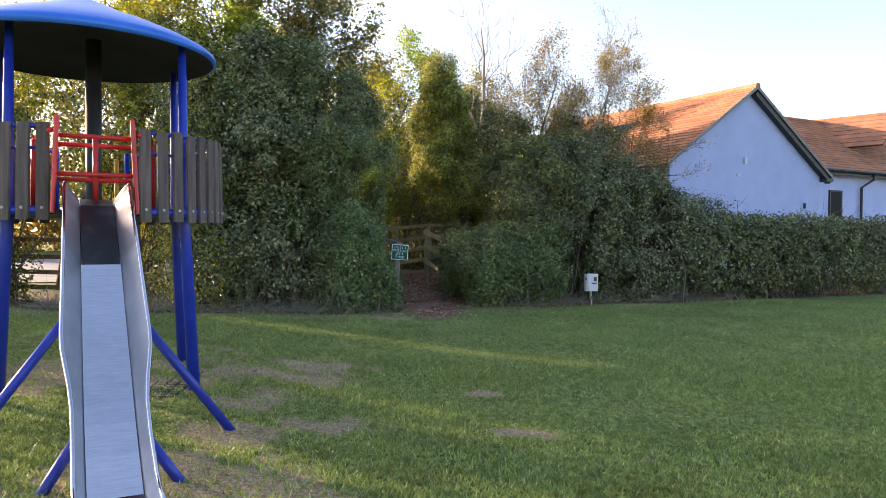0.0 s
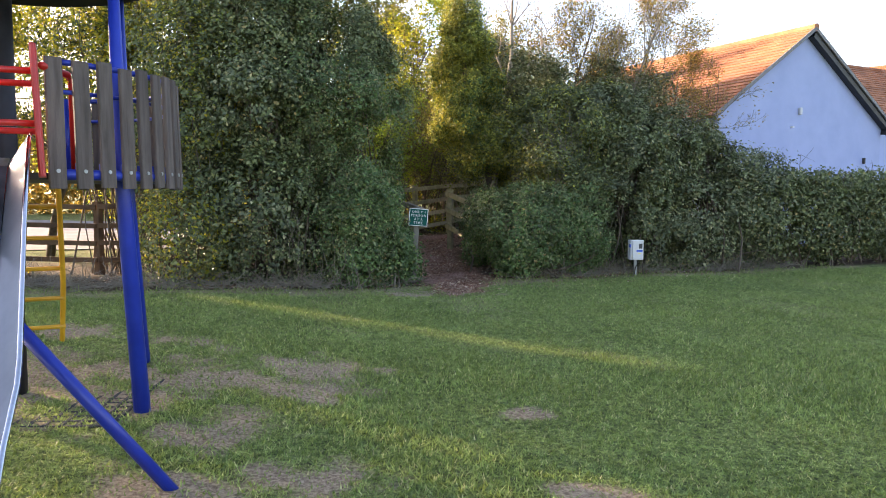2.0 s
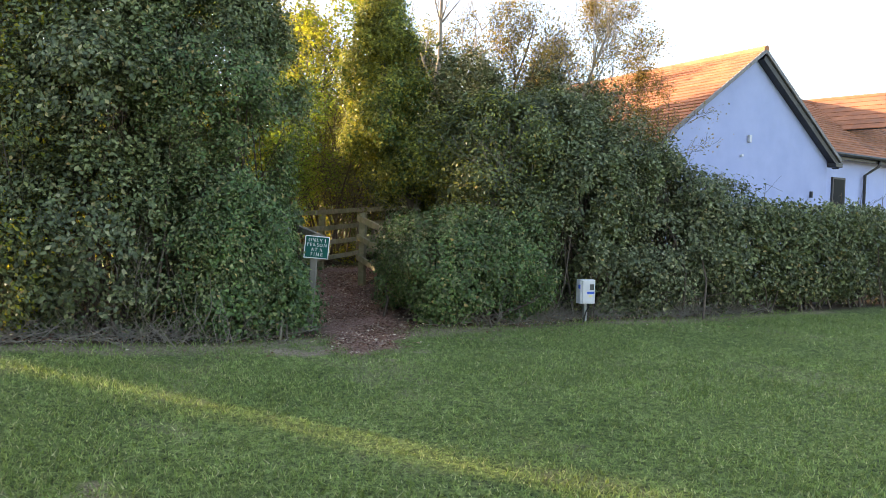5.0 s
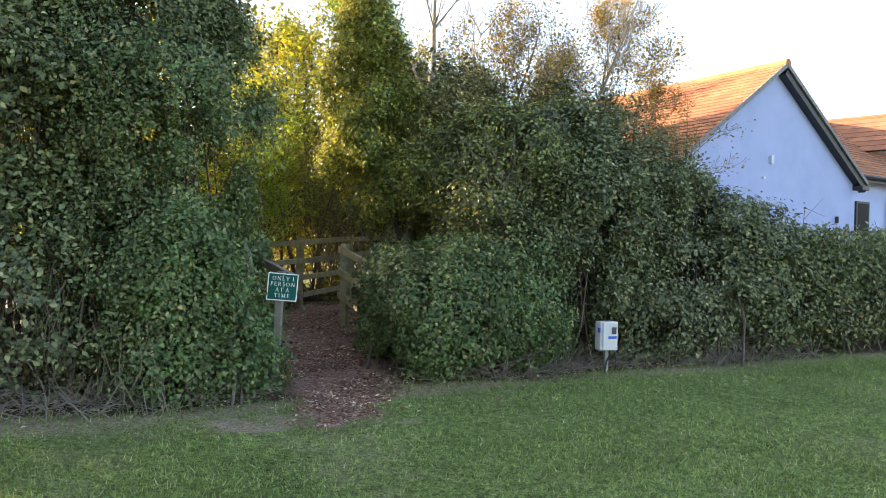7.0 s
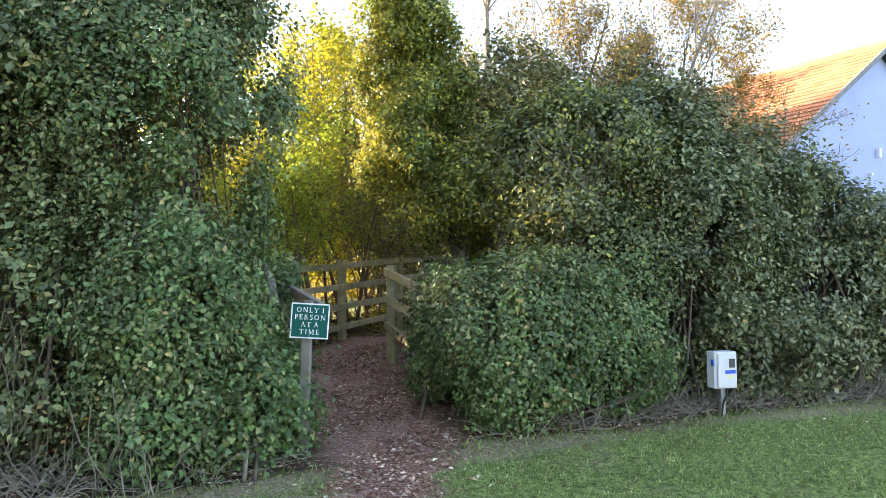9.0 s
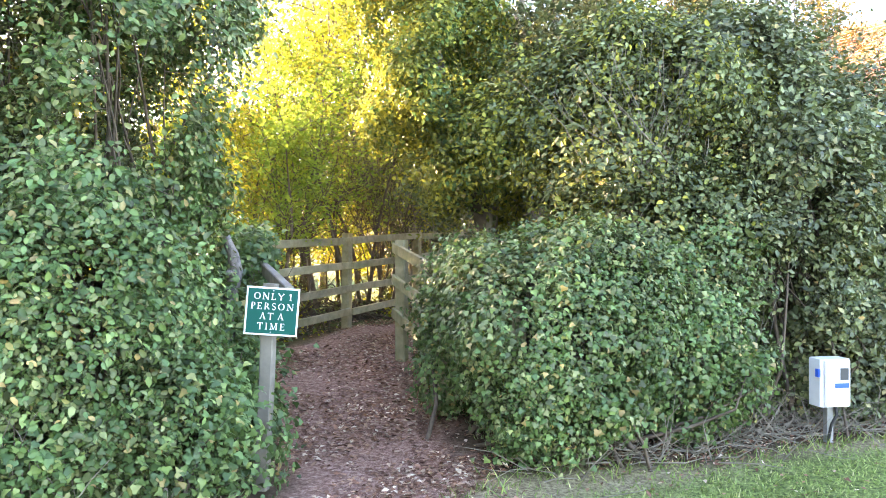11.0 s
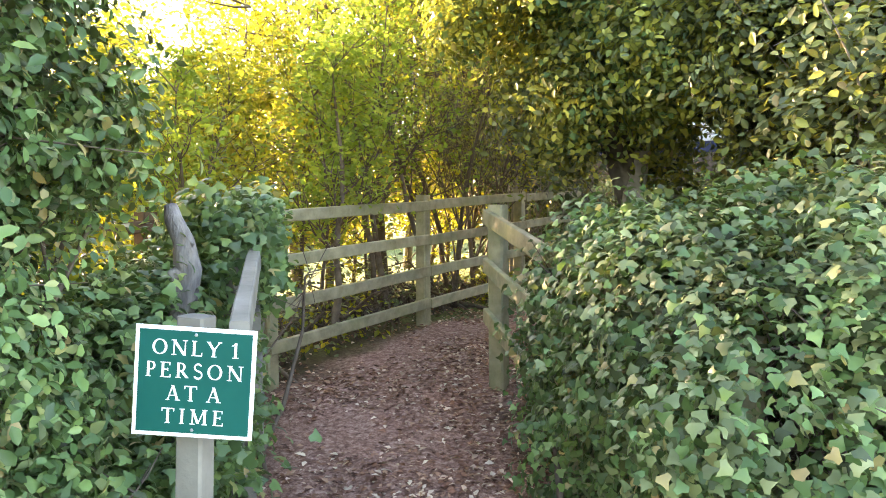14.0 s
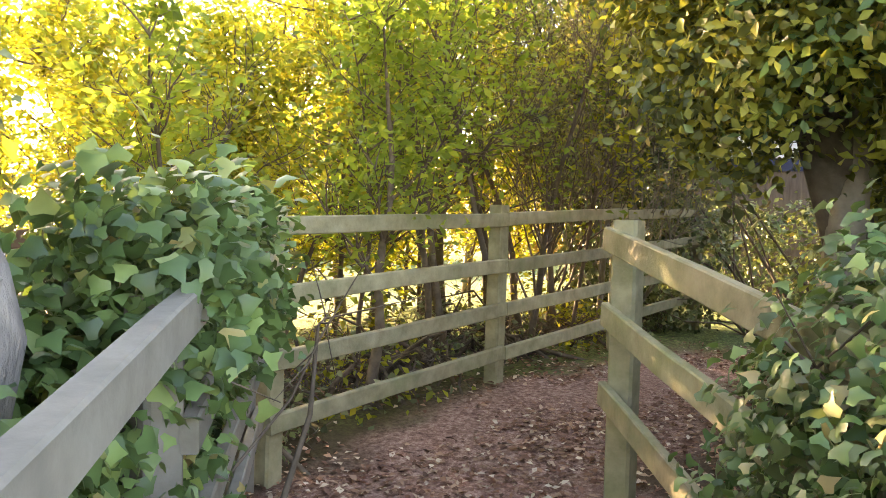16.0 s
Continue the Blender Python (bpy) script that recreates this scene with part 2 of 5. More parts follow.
# ---- mesh tools ----
class Build:
    """Collects corners and faces for one mesh."""

    def __init__(self):
        self.v, self.f = [], []

    def add(self, verts, faces):
        o = len(self.v)
        self.v += [tuple(p) for p in verts]
        self.f += [tuple(i + o for i in f) for f in faces]
        return self

    def beam(self, p0, p1, w, h, up=(0, 0, 1), cham=0.008, segs=1, wob=0.0, rng=None):
        """A chamfered timber from p0 to p1, w across and h along up."""
        p0, p1 = Vector(p0), Vector(p1)
        d = (p1 - p0).normalized()
        s = d.cross(Vector(up)).normalized()
        u = s.cross(d).normalized()
        a, b, c = w / 2, h / 2, min(cham, w / 3, h / 3)
        prof = [(a - c, b), (a, b - c), (a, -b + c), (a - c, -b), (-a + c, -b), (-a, -b + c), (-a, b - c), (-a + c, b)]
        vs, fs = [], []
        for k in range(segs + 1):
            q = p0.lerp(p1, k / segs)
            if wob and rng:
                q = q + s * rng.uniform(-wob, wob) + u * rng.uniform(-wob, wob)
            vs += [q + s * x + u * y for x, y in prof]
        for k in range(segs):
            for i in range(8):
                j = (i + 1) % 8
                fs.append((k * 8 + i, k * 8 + j, k * 8 + 8 + j, k * 8 + 8 + i))
        fs.append(tuple(range(7, -1, -1)))
        fs.append(tuple(segs * 8 + i for i in range(8)))
        return self.add(vs, fs)

    def tube(self, pts, radii, seg=10, caps=True):
        pts = [Vector(p) for p in pts]
        if not isinstance(radii, (list, tuple)):
            radii = [radii] * len(pts)
        vs, fs = [], []
        ref = Vector((0.31, 0.17, 0.93))
        for k, p in enumerate(pts):
            d = (pts[min(k + 1, len(pts) - 1)] - pts[max(k - 1, 0)]).normalized()
            if abs(d.dot(ref)) > 0.97:
                ref = Vector((1, 0, 0))
            s = d.cross(ref).normalized()
            u = s.cross(d)
            vs += [p + (s * math.cos(2 * math.pi * i / seg) + u * math.sin(2 * math.pi * i / seg)) * radii[k] for i in range(seg)]
        for k in range(len(pts) - 1):
            for i in range(seg):
                j = (i + 1) % seg
                fs.append((k * seg + i, k * seg + j, (k + 1) * seg + j, (k + 1) * seg + i))
        if caps:
            fs.append(tuple(range(seg - 1, -1, -1)))
            fs.append(tuple((len(pts) - 1) * seg + i for i in range(seg)))
        return self.add(vs, fs)

    def lathe(self, prof, seg=48, centre=(0, 0, 0)):
        vs = [(centre[0] + r * math.cos(2 * math.pi * i / seg), centre[1] + r * math.sin(2 * math.pi * i / seg), centre[2] + z) for r, z in prof for i in range(seg)]
        fs = [(k * seg + i, k * seg + (i + 1) % seg, (k + 1) * seg + (i + 1) % seg, (k + 1) * seg + i) for k in range(len(prof) - 1) for i in range(seg)]
        return self.add(vs, fs)

    def prism(self, poly, offset):
        """A flat polygon pushed along offset."""
        n, o = len(poly), Vector(offset)
        vs = [Vector(p) for p in poly] + [Vector(p) + o for p in poly]
        fs = [tuple(range(n - 1, -1, -1)), tuple(range(n, 2 * n))] + [(i, (i + 1) % n, n + (i + 1) % n, n + i) for i in range(n)]
        return self.add(vs, fs)

    def mesh(self, name, mat, smooth=False):
        me = bpy.data.meshes.new(name)
        me.from_pydata(self.v, [], self.f)
        me.materials.append(mat)
        if smooth:
            me.polygons.foreach_set("use_smooth", [True] * len(me.polygons))
        bm = bmesh.new()
        bm.from_mesh(me)
        bmesh.ops.recalc_face_normals(bm, faces=bm.faces)
        bm.to_mesh(me)
        bm.free()
        return me


def part(name, build, mat, parent, label="", smooth=False):
    me = build.mesh(name, mat, smooth) if isinstance(build, Build) else build
    ob = new(name, me)
    ob.parent = parent
    return tagged(ob, label)


def thing(name, label, category, group="", at=(0, 0, 0), rz=0.0, kind=""):
    ob = new(name)
    ob.matrix_world = pose(*at, 0, 0, rz)
    ob.empty_display_size = 0.2
    return tagged(ob, label, category, group, kind)


def fast_mesh(name, verts, faces, mat):
    """A mesh of equal-sided faces from arrays."""
    me = bpy.data.meshes.new(name)
    k = faces.shape[1]
    me.vertices.add(len(verts))
    me.vertices.foreach_set("co", np.ascontiguousarray(verts, dtype=np.float32).ravel())
    me.loops.add(faces.size)
    me.loops.foreach_set("vertex_index", np.ascontiguousarray(faces, dtype=np.int32).ravel())
    me.polygons.add(len(faces))
    me.polygons.foreach_set("loop_start", np.arange(0, faces.size, k, dtype=np.int32))
    me.update(calc_edges=True)
    me.materials.append(mat)
    return me


OVAL = (np.array([(0, 0, 0), (-0.30, 0.45, 0.10), (0, 1, -0.06), (0.30, 0.45, 0.10)]), np.array([(0, 2, 1), (0, 3, 2)]))
ROUND_LEAF = (np.array([(0, 0, 0), (-0.27, 0.28, 0.08), (-0.25, 0.66, 0.07), (0, 1, -0.08), (0.25, 0.66, 0.07), (0.27, 0.28, 0.08)]), np.array([(0, 2, 1), (0, 3, 2), (0, 4, 3), (0, 5, 4)]))
IVY_RIM = [(0, 0.0, 0.03), (-0.36, -0.06, -0.04), (-0.52, 0.24, -0.05), (-0.25, 0.48, 0.03), (0, 0.95, -0.14), (0.25, 0.48, 0.03), (0.52, 0.24, -0.05), (0.36, -0.06, -0.04)]
IVY = (np.array([(0, 0.32, 0.07)] + IVY_RIM), np.array([(0, 1 + (i + 1) % 8, 1 + i) for i in range(8)]))


def leaf_mesh(name, p, nrm, size, mat, shape=OVAL, rng=None, droop=0.12, wild=0.62, lift=0.55):
    """One leaf at each point, facing roughly along its normal and hanging a little."""
    n = len(p)
    nrm = nrm + rng.normal(0, wild, (n, 3)) + np.array([0, 0, lift])
    nrm /= np.linalg.norm(nrm, axis=1, keepdims=True) + 1e-9
    tip = rng.normal(0, 1, (n, 3)) + np.array([0, 0, -droop * 2])
    tip -= nrm * np.sum(tip * nrm, axis=1, keepdims=True)
    tip /= np.linalg.norm(tip, axis=1, keepdims=True) + 1e-9
    side = np.cross(tip, nrm)
    sv, sf = shape
    k = len(sv)
    v = p[:, None, :] + size[:, None, None] * (sv[None, :, 0:1] * side[:, None, :] + sv[None, :, 1:2] * tip[:, None, :] + sv[None, :, 2:3] * nrm[:, None, :])
    f = (np.arange(n) * k)[:, None, None] + sf[None]
    return fast_mesh(name, v.reshape(-1, 3), f.reshape(-1, 3), mat)


def stick_mesh(name, p0, p1, r0, r1, mat, seg=4):
    """Thin tapered sticks from p0 to p1."""
    n = len(p0)
    d = p1 - p0
    d /= np.linalg.norm(d, axis=1, keepdims=True) + 1e-9
    ref = np.where(np.abs(d[:, 2:3]) > 0.9, np.array([[1.0, 0, 0]]), np.array([[0, 0, 1.0]]))
    s = np.cross(d, ref)
    s /= np.linalg.norm(s, axis=1, keepdims=True) + 1e-9
    u = np.cross(s, d)
    a = np.arange(seg) * 2 * np.pi / seg
    ring = np.cos(a)[None, :, None] * s[:, None, :] + np.sin(a)[None, :, None] * u[:, None, :]
    v = np.concatenate([p0[:, None] + ring * r0[:, None, None], p1[:, None] + ring * r1[:, None, None]], axis=1)
    i = np.arange(seg)
    j = (i + 1) % seg
    f = np.stack([i, j, j + seg, i + seg], axis=1)
    f = (np.arange(n) * 2 * seg)[:, None, None] + f[None]
    return fast_mesh(name, v.reshape(-1, 3), f.reshape(-1, 4), mat)


def lump(p, seed, scale):
    """Smooth cheap noise in about -1 to 1."""
    rng = np.random.default_rng(seed)
    out = np.zeros(len(p))
    for k in range(7):
        w = rng.normal(0, scale, 3)
        out += np.sin(p @ w + rng.uniform(0, 6.28))
    return out / 3.0


def shell_points(blobs, n, seed, depth=0.35, gap=-0.32, bump_amt=0.2, spray=9, spread=0.07, cut=None):
    """Leaf places in sprays on the skin of a union of lobes (x, y, z, rx, ry, rz), with gaps."""
    rng = np.random.default_rng(seed)
    b = np.array(blobs, float)
    area = (b[:, 3] * b[:, 4] + b[:, 3] * b[:, 5] + b[:, 4] * b[:, 5])
    m = int(n / spray * 2.2)
    idx = rng.choice(len(b), m, p=area / area.sum())
    d = rng.normal(0, 1, (m, 3))
    d /= np.linalg.norm(d, axis=1, keepdims=True)
    r = 1.0 - depth * rng.random(m) ** 1.6
    c, rad = b[idx, :3], b[idx, 3:]
    p = c + d * rad
    r *= np.where(rng.random(m) < 0.08, 1 + 0.22 * rng.random(m), 1.0)
    r *= 1 + bump_amt * lump(p, seed + 5, 2.2) + 0.5 * bump_amt * lump(p, seed + 6, 6.0) + 0.45 * bump_amt * lump(p, seed + 7, 15.0)
    p = c + d * rad * r[:, None]
    keep = np.ones(m, bool)
    for k in range(len(b)):
        q = np.sum(((p - b[k, :3]) / b[k, 3:]) ** 2, axis=1)
        keep &= ~((q < 0.62 ** 2) & (idx != k))
    keep &= 0.62 * lump(p, seed + 9, 3.5) + 0.62 * lump(p, seed + 8, 11.0) > gap
    if cut is not None:
        keep &= cut(p)
    p, nr = p[keep], (d / rad)[keep]
    nr /= np.linalg.norm(nr, axis=1, keepdims=True)
    if len(p) > n // spray:
        p, nr = p[: n // spray], nr[: n // spray]
    p = np.repeat(p, spray, axis=0)
    nr = np.repeat(nr, spray, axis=0)
    p = p + rng.normal(0, spread, p.shape)
    ok = p[:, 2] > ground_z(p[:, 0], p[:, 1]) + 0.02
    return p[ok], nr[ok], rng


def stems_for(blobs, base, seed, count, mat, parent, r=0.018):
    """Stems and twigs that fan up from the base into the lobes."""
    rng = np.random.default_rng(seed + 77)
    b = np.array(blobs, float)
    p0s, p1s, r0s, r1s = [], [], [], []
    for _ in range(count):
        k = rng.integers(len(b))
        d = rng.normal(0, 1, 3)
        d /= np.linalg.norm(d)
        end = b[k, :3] + d * b[k, 3:] * rng.uniform(0.7, 1.02)
        bx = np.array([base[0] + rng.normal(0, base[2]), base[1] + rng.normal(0, base[2]), 0.0])
        bx[2] = float(ground_z(bx[0], bx[1])) - 0.03
        mid = bx * 0.45 + end * 0.55 + rng.normal(0, 0.12, 3)
        mid[2] = max(mid[2], bx[2] + 0.2)
        q = [bx, (bx + mid) / 2 + rng.normal(0, 0.05, 3), mid, (mid + end) / 2 + rng.normal(0, 0.07, 3), end]
        rr = np.linspace(r * rng.uniform(0.6, 1.4), 0.003, 5)
        for i in range(4):
            p0s.append(q[i]), p1s.append(q[i + 1]), r0s.append(rr[i]), r1s.append(rr[i + 1])
        for _ in range(5):
            a = q[3] + (q[4] - q[3]) * rng.random()
            p0s.append(a), p1s.append(a + rng.normal(0, 0.16, 3)), r0s.append(0.004), r1s.append(0.0015)
    me = stick_mesh("stems", np.array(p0s), np.array(p1s), np.array(r0s), np.array(r1s), mat)
    return tagged(part("stem_tangle", me, mat, parent, "brown woody stems and twigs"), kind="stuff")


def ragged(blobs, n, seed, r=(0.28, 0.5)):
    """Adds small lobes that break up the outline."""
    rng = np.random.default_rng(seed)
    b = np.array(blobs, float)
    out = list(blobs)
    for _ in range(n):
        k = b[rng.integers(len(b))]
        d = rng.normal(0, 1, 3)
        d /= np.linalg.norm(d)
        c = k[:3] + d * k[3:] * 0.85
        if c[2] > 0.4:
            q = rng.uniform(*r)
            out.append((c[0], c[1], c[2], q, q, q * rng.uniform(0.7, 1.2)))
    return out


def bush(name, label, blobs, n, mat, seed, size=0.05, shape=OVAL, stems=40, base_r=0.35, twig_mat=None, category="bush", second=None, rough_n=0, rough_r=(0.22, 0.42), **kw):
    """A bush of leaf sprays on stems. second: (material, share) for a mixed-in leaf."""
    b = np.array(blobs, float)
    cx, cy = b[:, 0].mean(), b[:, 1].mean()
    blobs = ragged(blobs, rough_n, seed + 40, rough_r)
    ob = thing(name, label, category, at=(0, 0, 0))
    p, nr, rng = shell_points(blobs, n, seed, **kw)
    sz = size * rng.uniform(0.6, 1.35, len(p))
    if second:
        pick = rng.random(len(p)) < second[1] * (1 + lump(p, seed + 3, 1.5))
        part("foliage", leaf_mesh("foliage", p[~pick], nr[~pick], sz[~pick], mat, shape, rng), mat, ob)
        part("foliage", leaf_mesh("foliage", p[pick], nr[pick], sz[pick], second[0], shape, rng), second[0], ob, "paler leaves mixed through")
    else:
        part("foliage", leaf_mesh("foliage", p, nr, sz, mat, shape, rng), mat, ob)
    if stems:
        stems_for(blobs, (cx, cy, base_r), seed, stems, twig_mat or TWIG, ob)
    return ob


def tree(name, label, base, height, seed, r0=0.09, bark=None, leaf=None, leaves=0, leaf_size=0.06, spread=0.45, levels=4, lean=(0, 0), bare_to=0.25, category="tree", up=0.35, kids=4):
    """A tapered trunk with limbs, branchlets and leaves at their ends."""
    rng = np.random.default_rng(seed)
    bark = bark or BARK
    ob = thing(name, label, category)
    z0 = float(ground_z(base[0], base[1]))
    trunk_pts, trunk_r = [], []
    steps = 9
    p = np.array([base[0], base[1], z0 - 0.05])
    d = np.array([lean[0], lean[1], 1.0])
    step = height * 0.8 / steps
    for i in range(steps + 1):
        trunk_pts.append(tuple(p))
        trunk_r.append(r0 * (1 - 0.85 * i / steps))
        d = d + rng.normal(0, 0.09, 3) * np.array([1, 1, 0.2])
        p = p + d / np.linalg.norm(d) * step
    part("trunk", Build().tube(trunk_pts, trunk_r, 8), bark, ob, smooth=True)
    segs, tips = [], []

    def grow(q, dirn, length, rad, lev):
        dirn = dirn / np.linalg.norm(dirn)
        n = 4
        for i in range(n):
            dirn = dirn + rng.normal(0, 0.16, 3) + np.array([0, 0, up * 0.25])
            dirn /= np.linalg.norm(dirn)
            e = q + dirn * length / n
            segs.append((q, e, rad * (1 - 0.2 * i), rad * (1 - 0.2 * (i + 1))))
            if lev > 0 and i > 0:
                for _ in range(rng.integers(1, 3)):
                    side = rng.normal(0, 1, 3)
                    side -= dirn * (side @ dirn)
                    side /= np.linalg.norm(side)
                    grow(e, dirn * 0.8 + side * rng.uniform(0.5, 1.0), length * rng.uniform(0.42, 0.62), rad * 0.5, lev - 1)
            if lev <= 1:
                tips.append((q + e) / 2)
            q = e
        tips.append(q)

    for i in range(1, steps + 1):
        if i / steps < bare_to:
            continue
        for _ in range(rng.integers(max(1, kids - 3), kids + 1)):
            a = rng.uniform(0, 6.283)
            side = np.array([math.cos(a), math.sin(a), rng.uniform(0.2, 0.9) + up])
            f = i / steps
            grow(np.array(trunk_pts[i]), side, height * spread * (1.15 - 0.75 * f) * rng.uniform(0.6, 1.0), max(trunk_r[i] * 0.5, 0.007), levels - 2)
    s = segs
    branches = part("branchwork", stick_mesh("branchwork", np.array([x[0] for x in s]), np.array([x[1] for x in s]), np.maximum(np.array([x[2] for x in s]), 0.0035), np.maximum(np.array([x[3] for x in s]), 0.0022), bark), bark, ob)
    tagged(branches, kind="stuff")
    if leaves:
        t = np.array(tips)
        pp = t[rng.integers(len(t), size=leaves)] + rng.normal(0, 0.11, (leaves, 3))
        nn = rng.normal(0, 0.6, (leaves, 3)) + np.array([0, 0, 0.6])
        part("crown", leaf_mesh("crown", pp, nn, leaf_size * rng.uniform(0.6, 1.3, leaves), leaf, OVAL, rng, wild=0.3), leaf, ob)
    return ob


# ---- ground ----
def smooth01(a, b, x):
    t = np.clip((x - a) / (b - a), 0, 1)
    return t * t * (3 - 2 * t)


def ground_z(x, y):
    x, y = np.asarray(x, float), np.asarray(y, float)
    z = -np.where(x > 0, 0.018, 0.035) * np.clip(x, -7, 8) * (1 - smooth01(9, 14, y))
    z = z + 0.5 * smooth01(12.4, 17.6, y) * (1 - smooth01(0.3, 2.2, x)) * smooth01(-7.5, -3.5, x)
    z = z + 0.012 * np.sin(1.7 * x + 0.8 * y) * np.sin(1.3 * y - 0.5 * x)
    return z


PATH_LINE = np.array([(-0.25, 11.0), (-0.30, 12.0), (-0.55, 13.0), (-1.05, 14.0), (-1.60, 15.2), (-1.48, 16.2), (-0.95, 17.6), (-0.45, 18.8), (1.2, 19.3)])
PATH_HALF = np.array([0.22, 0.46, 0.64, 0.72, 0.86, 0.76, 0.62, 0.5, 0.5])
HEDGE_LINE = np.array([(-12.0, 8.6), (-5.1, 9.45), (-3.7, 10.3), (-1.9, 11.05), (-1.0, 11.9), (-0.1, 12.6), (0.9, 13.2), (2.7, 14.25), (4.9, 15.3), (8.2, 17.2), (30.0, 30.2)])


def line_dist(px, py, line, half=None):
    """Distance of points to a bent line (less its half width)."""
    best = np.full(np.shape(px), 1e9)
    for i in range(len(line) - 1):
        a, b = line[i], line[i + 1]
        d = b - a
        t = np.clip(((px - a[0]) * d[0] + (py - a[1]) * d[1]) / (d @ d), 0, 1)
        dist = np.hypot(px - a[0] - t * d[0], py - a[1] - t * d[1])
        if half is not None:
            dist = dist - (half[i] + (half[i + 1] - half[i]) * t)
        best = np.minimum(best, dist)
    return best


def behind_hedge(px, py):
    """How far a point lies beyond the hedge's foot (negative on the lawn)."""
    return py - np.interp(px, HEDGE_LINE[:, 0], HEDGE_LINE[:, 1])


BARE = [(-1.35, 5.6, 0.55, 0.35), (-1.0, 6.1, 0.4, 0.5), (-0.75, 5.45, 0.35, 0.25), (-2.6, 5.6, 1.1, 0.9), (-2.6, 6.9, 0.45, 0.4), (-0.75, 3.6, 0.3, 0.25), (-0.9, 2.3, 0.8, 0.5),
        (-1.74, 5.0, 0.3, 0.3), (-3.6, 6.9, 0.6, 0.4), (-0.9, 4.6, 0.35, 0.5), (-0.1, 4.0, 0.5, 0.25), (-0.35, 11.0, 0.7, 0.3), (-0.95, 10.75, 1.1, 0.32), (-0.1, 10.6, 0.5, 0.3), (1.3, 4.0, 0.3, 0.12), (0.9, 5.3, 0.12, 0.09)]


def covers(x, y):
    p = np.stack([x, y, np.zeros_like(x)], axis=1)
    wob = 0.12 * lump(p, 3, 3.0) + 0.06 * lump(p, 4, 11.0)
    rough = 0.55 * lump(p, 7, 2.2) + 0.35 * lump(p, 8, 7.0) + 0.2 * lump(p, 9, 18.0)
    mulch = 1 - smooth01(-0.22, 0.16, line_dist(x, y, PATH_LINE, PATH_HALF) + wob)
    bare = 0.25 * smooth01(0.35, 1.1, rough)
    for cx, cy, rx, ry in BARE:
        bare = np.maximum(bare, 1 - smooth01(0.5, 1.25, np.hypot((x - cx) / rx, (y - cy) / ry) + rough))
    bh = behind_hedge(x, y)
    bare = np.maximum(bare, 0.75 * (1 - smooth01(0.0, 0.55, np.abs(bh + 0.25) + wob)) * (x < 8))
    litter = smooth01(-0.25, 0.15, bh + wob) * (1 - 0.85 * smooth01(4.5, 8.0, bh + 3 * wob))
    return np.clip(mulch, 0, 1), np.clip(bare, 0, 1), np.clip(litter, 0, 1)


def ground_material():
    m, nodes, links, bsdf = material("lawn and earth")
    geo = nodes.new("ShaderNodeNewGeometry")
    pos = geo.outputs["Position"]
    att = nodes.new("ShaderNodeAttribute")
    att.attribute_name = "cover"
    sep = nodes.new("ShaderNodeSeparateColor")
    links.new(att.outputs["Color"], sep.inputs[0])
    big = noise_node(nodes, links, 0.9, 5, pos)
    fine = noise_node(nodes, links, 38, 8, pos, 0.75)
    g1 = ramp(nodes, [(0.3, (0.120, 0.165, 0.050)), (0.7, (0.205, 0.258, 0.088))])
    links.new(big.outputs["Fac"], g1.inputs[0])
    g2 = ramp(nodes, [(0.38, (0.30, 0.30, 0.30)), (0.66, (1.7, 1.65, 1.45))])
    links.new(fine.outputs["Fac"], g2.inputs[0])
    grass = mix_col(nodes, links, 1.0, g1.outputs[0], g2.outputs[0], "MULTIPLY")
    tuft = noise_node(nodes, links, 16, 5, pos, 0.7)
    tr = ramp(nodes, [(0.36, (0.55, 0.55, 0.55)), (0.64, (1.45, 1.45, 1.45))])
    links.new(tuft.outputs["Fac"], tr.inputs[0])
    grass = mix_col(nodes, links, 1.0, grass, tr.outputs[0], "MULTIPLY")
    e = ramp(nodes, [(0.38, (0.16, 0.11, 0.075)), (0.52, (0.35, 0.265, 0.18)), (0.66, (0.52, 0.41, 0.29))])
    links.new(fine.outputs["Fac"], e.inputs[0])
    mu = noise_node(nodes, links, 26, 9, pos, 0.85)
    mc = ramp(nodes, [(0.36, (0.085, 0.042, 0.032)), (0.5, (0.33, 0.185, 0.140)), (0.63, (0.62, 0.43, 0.34))])
    links.new(mu.outputs["Fac"], mc.inputs[0])
    lc = ramp(nodes, [(0.3, (0.045, 0.033, 0.022)), (0.6, (0.12, 0.085, 0.055)), (0.8, (0.20, 0.15, 0.10))])
    links.new(mu.outputs["Fac"], lc.inputs[0])
    c = mix_col(nodes, links, sep.outputs[1], grass, e.outputs[0])
    c = mix_col(nodes, links, sep.outputs[2], c, lc.outputs[0])
    c = mix_col(nodes, links, sep.outputs[0], c, mc.outputs[0])
    links.new(c, bsdf.inputs["Base Color"])
    bsdf.inputs["Roughness"].default_value = 0.95
    bsdf.inputs["Specular IOR Level"].default_value = 0.15
    bump(nodes, links, bsdf, fine.outputs["Fac"], 0.8, 0.02)
    return m


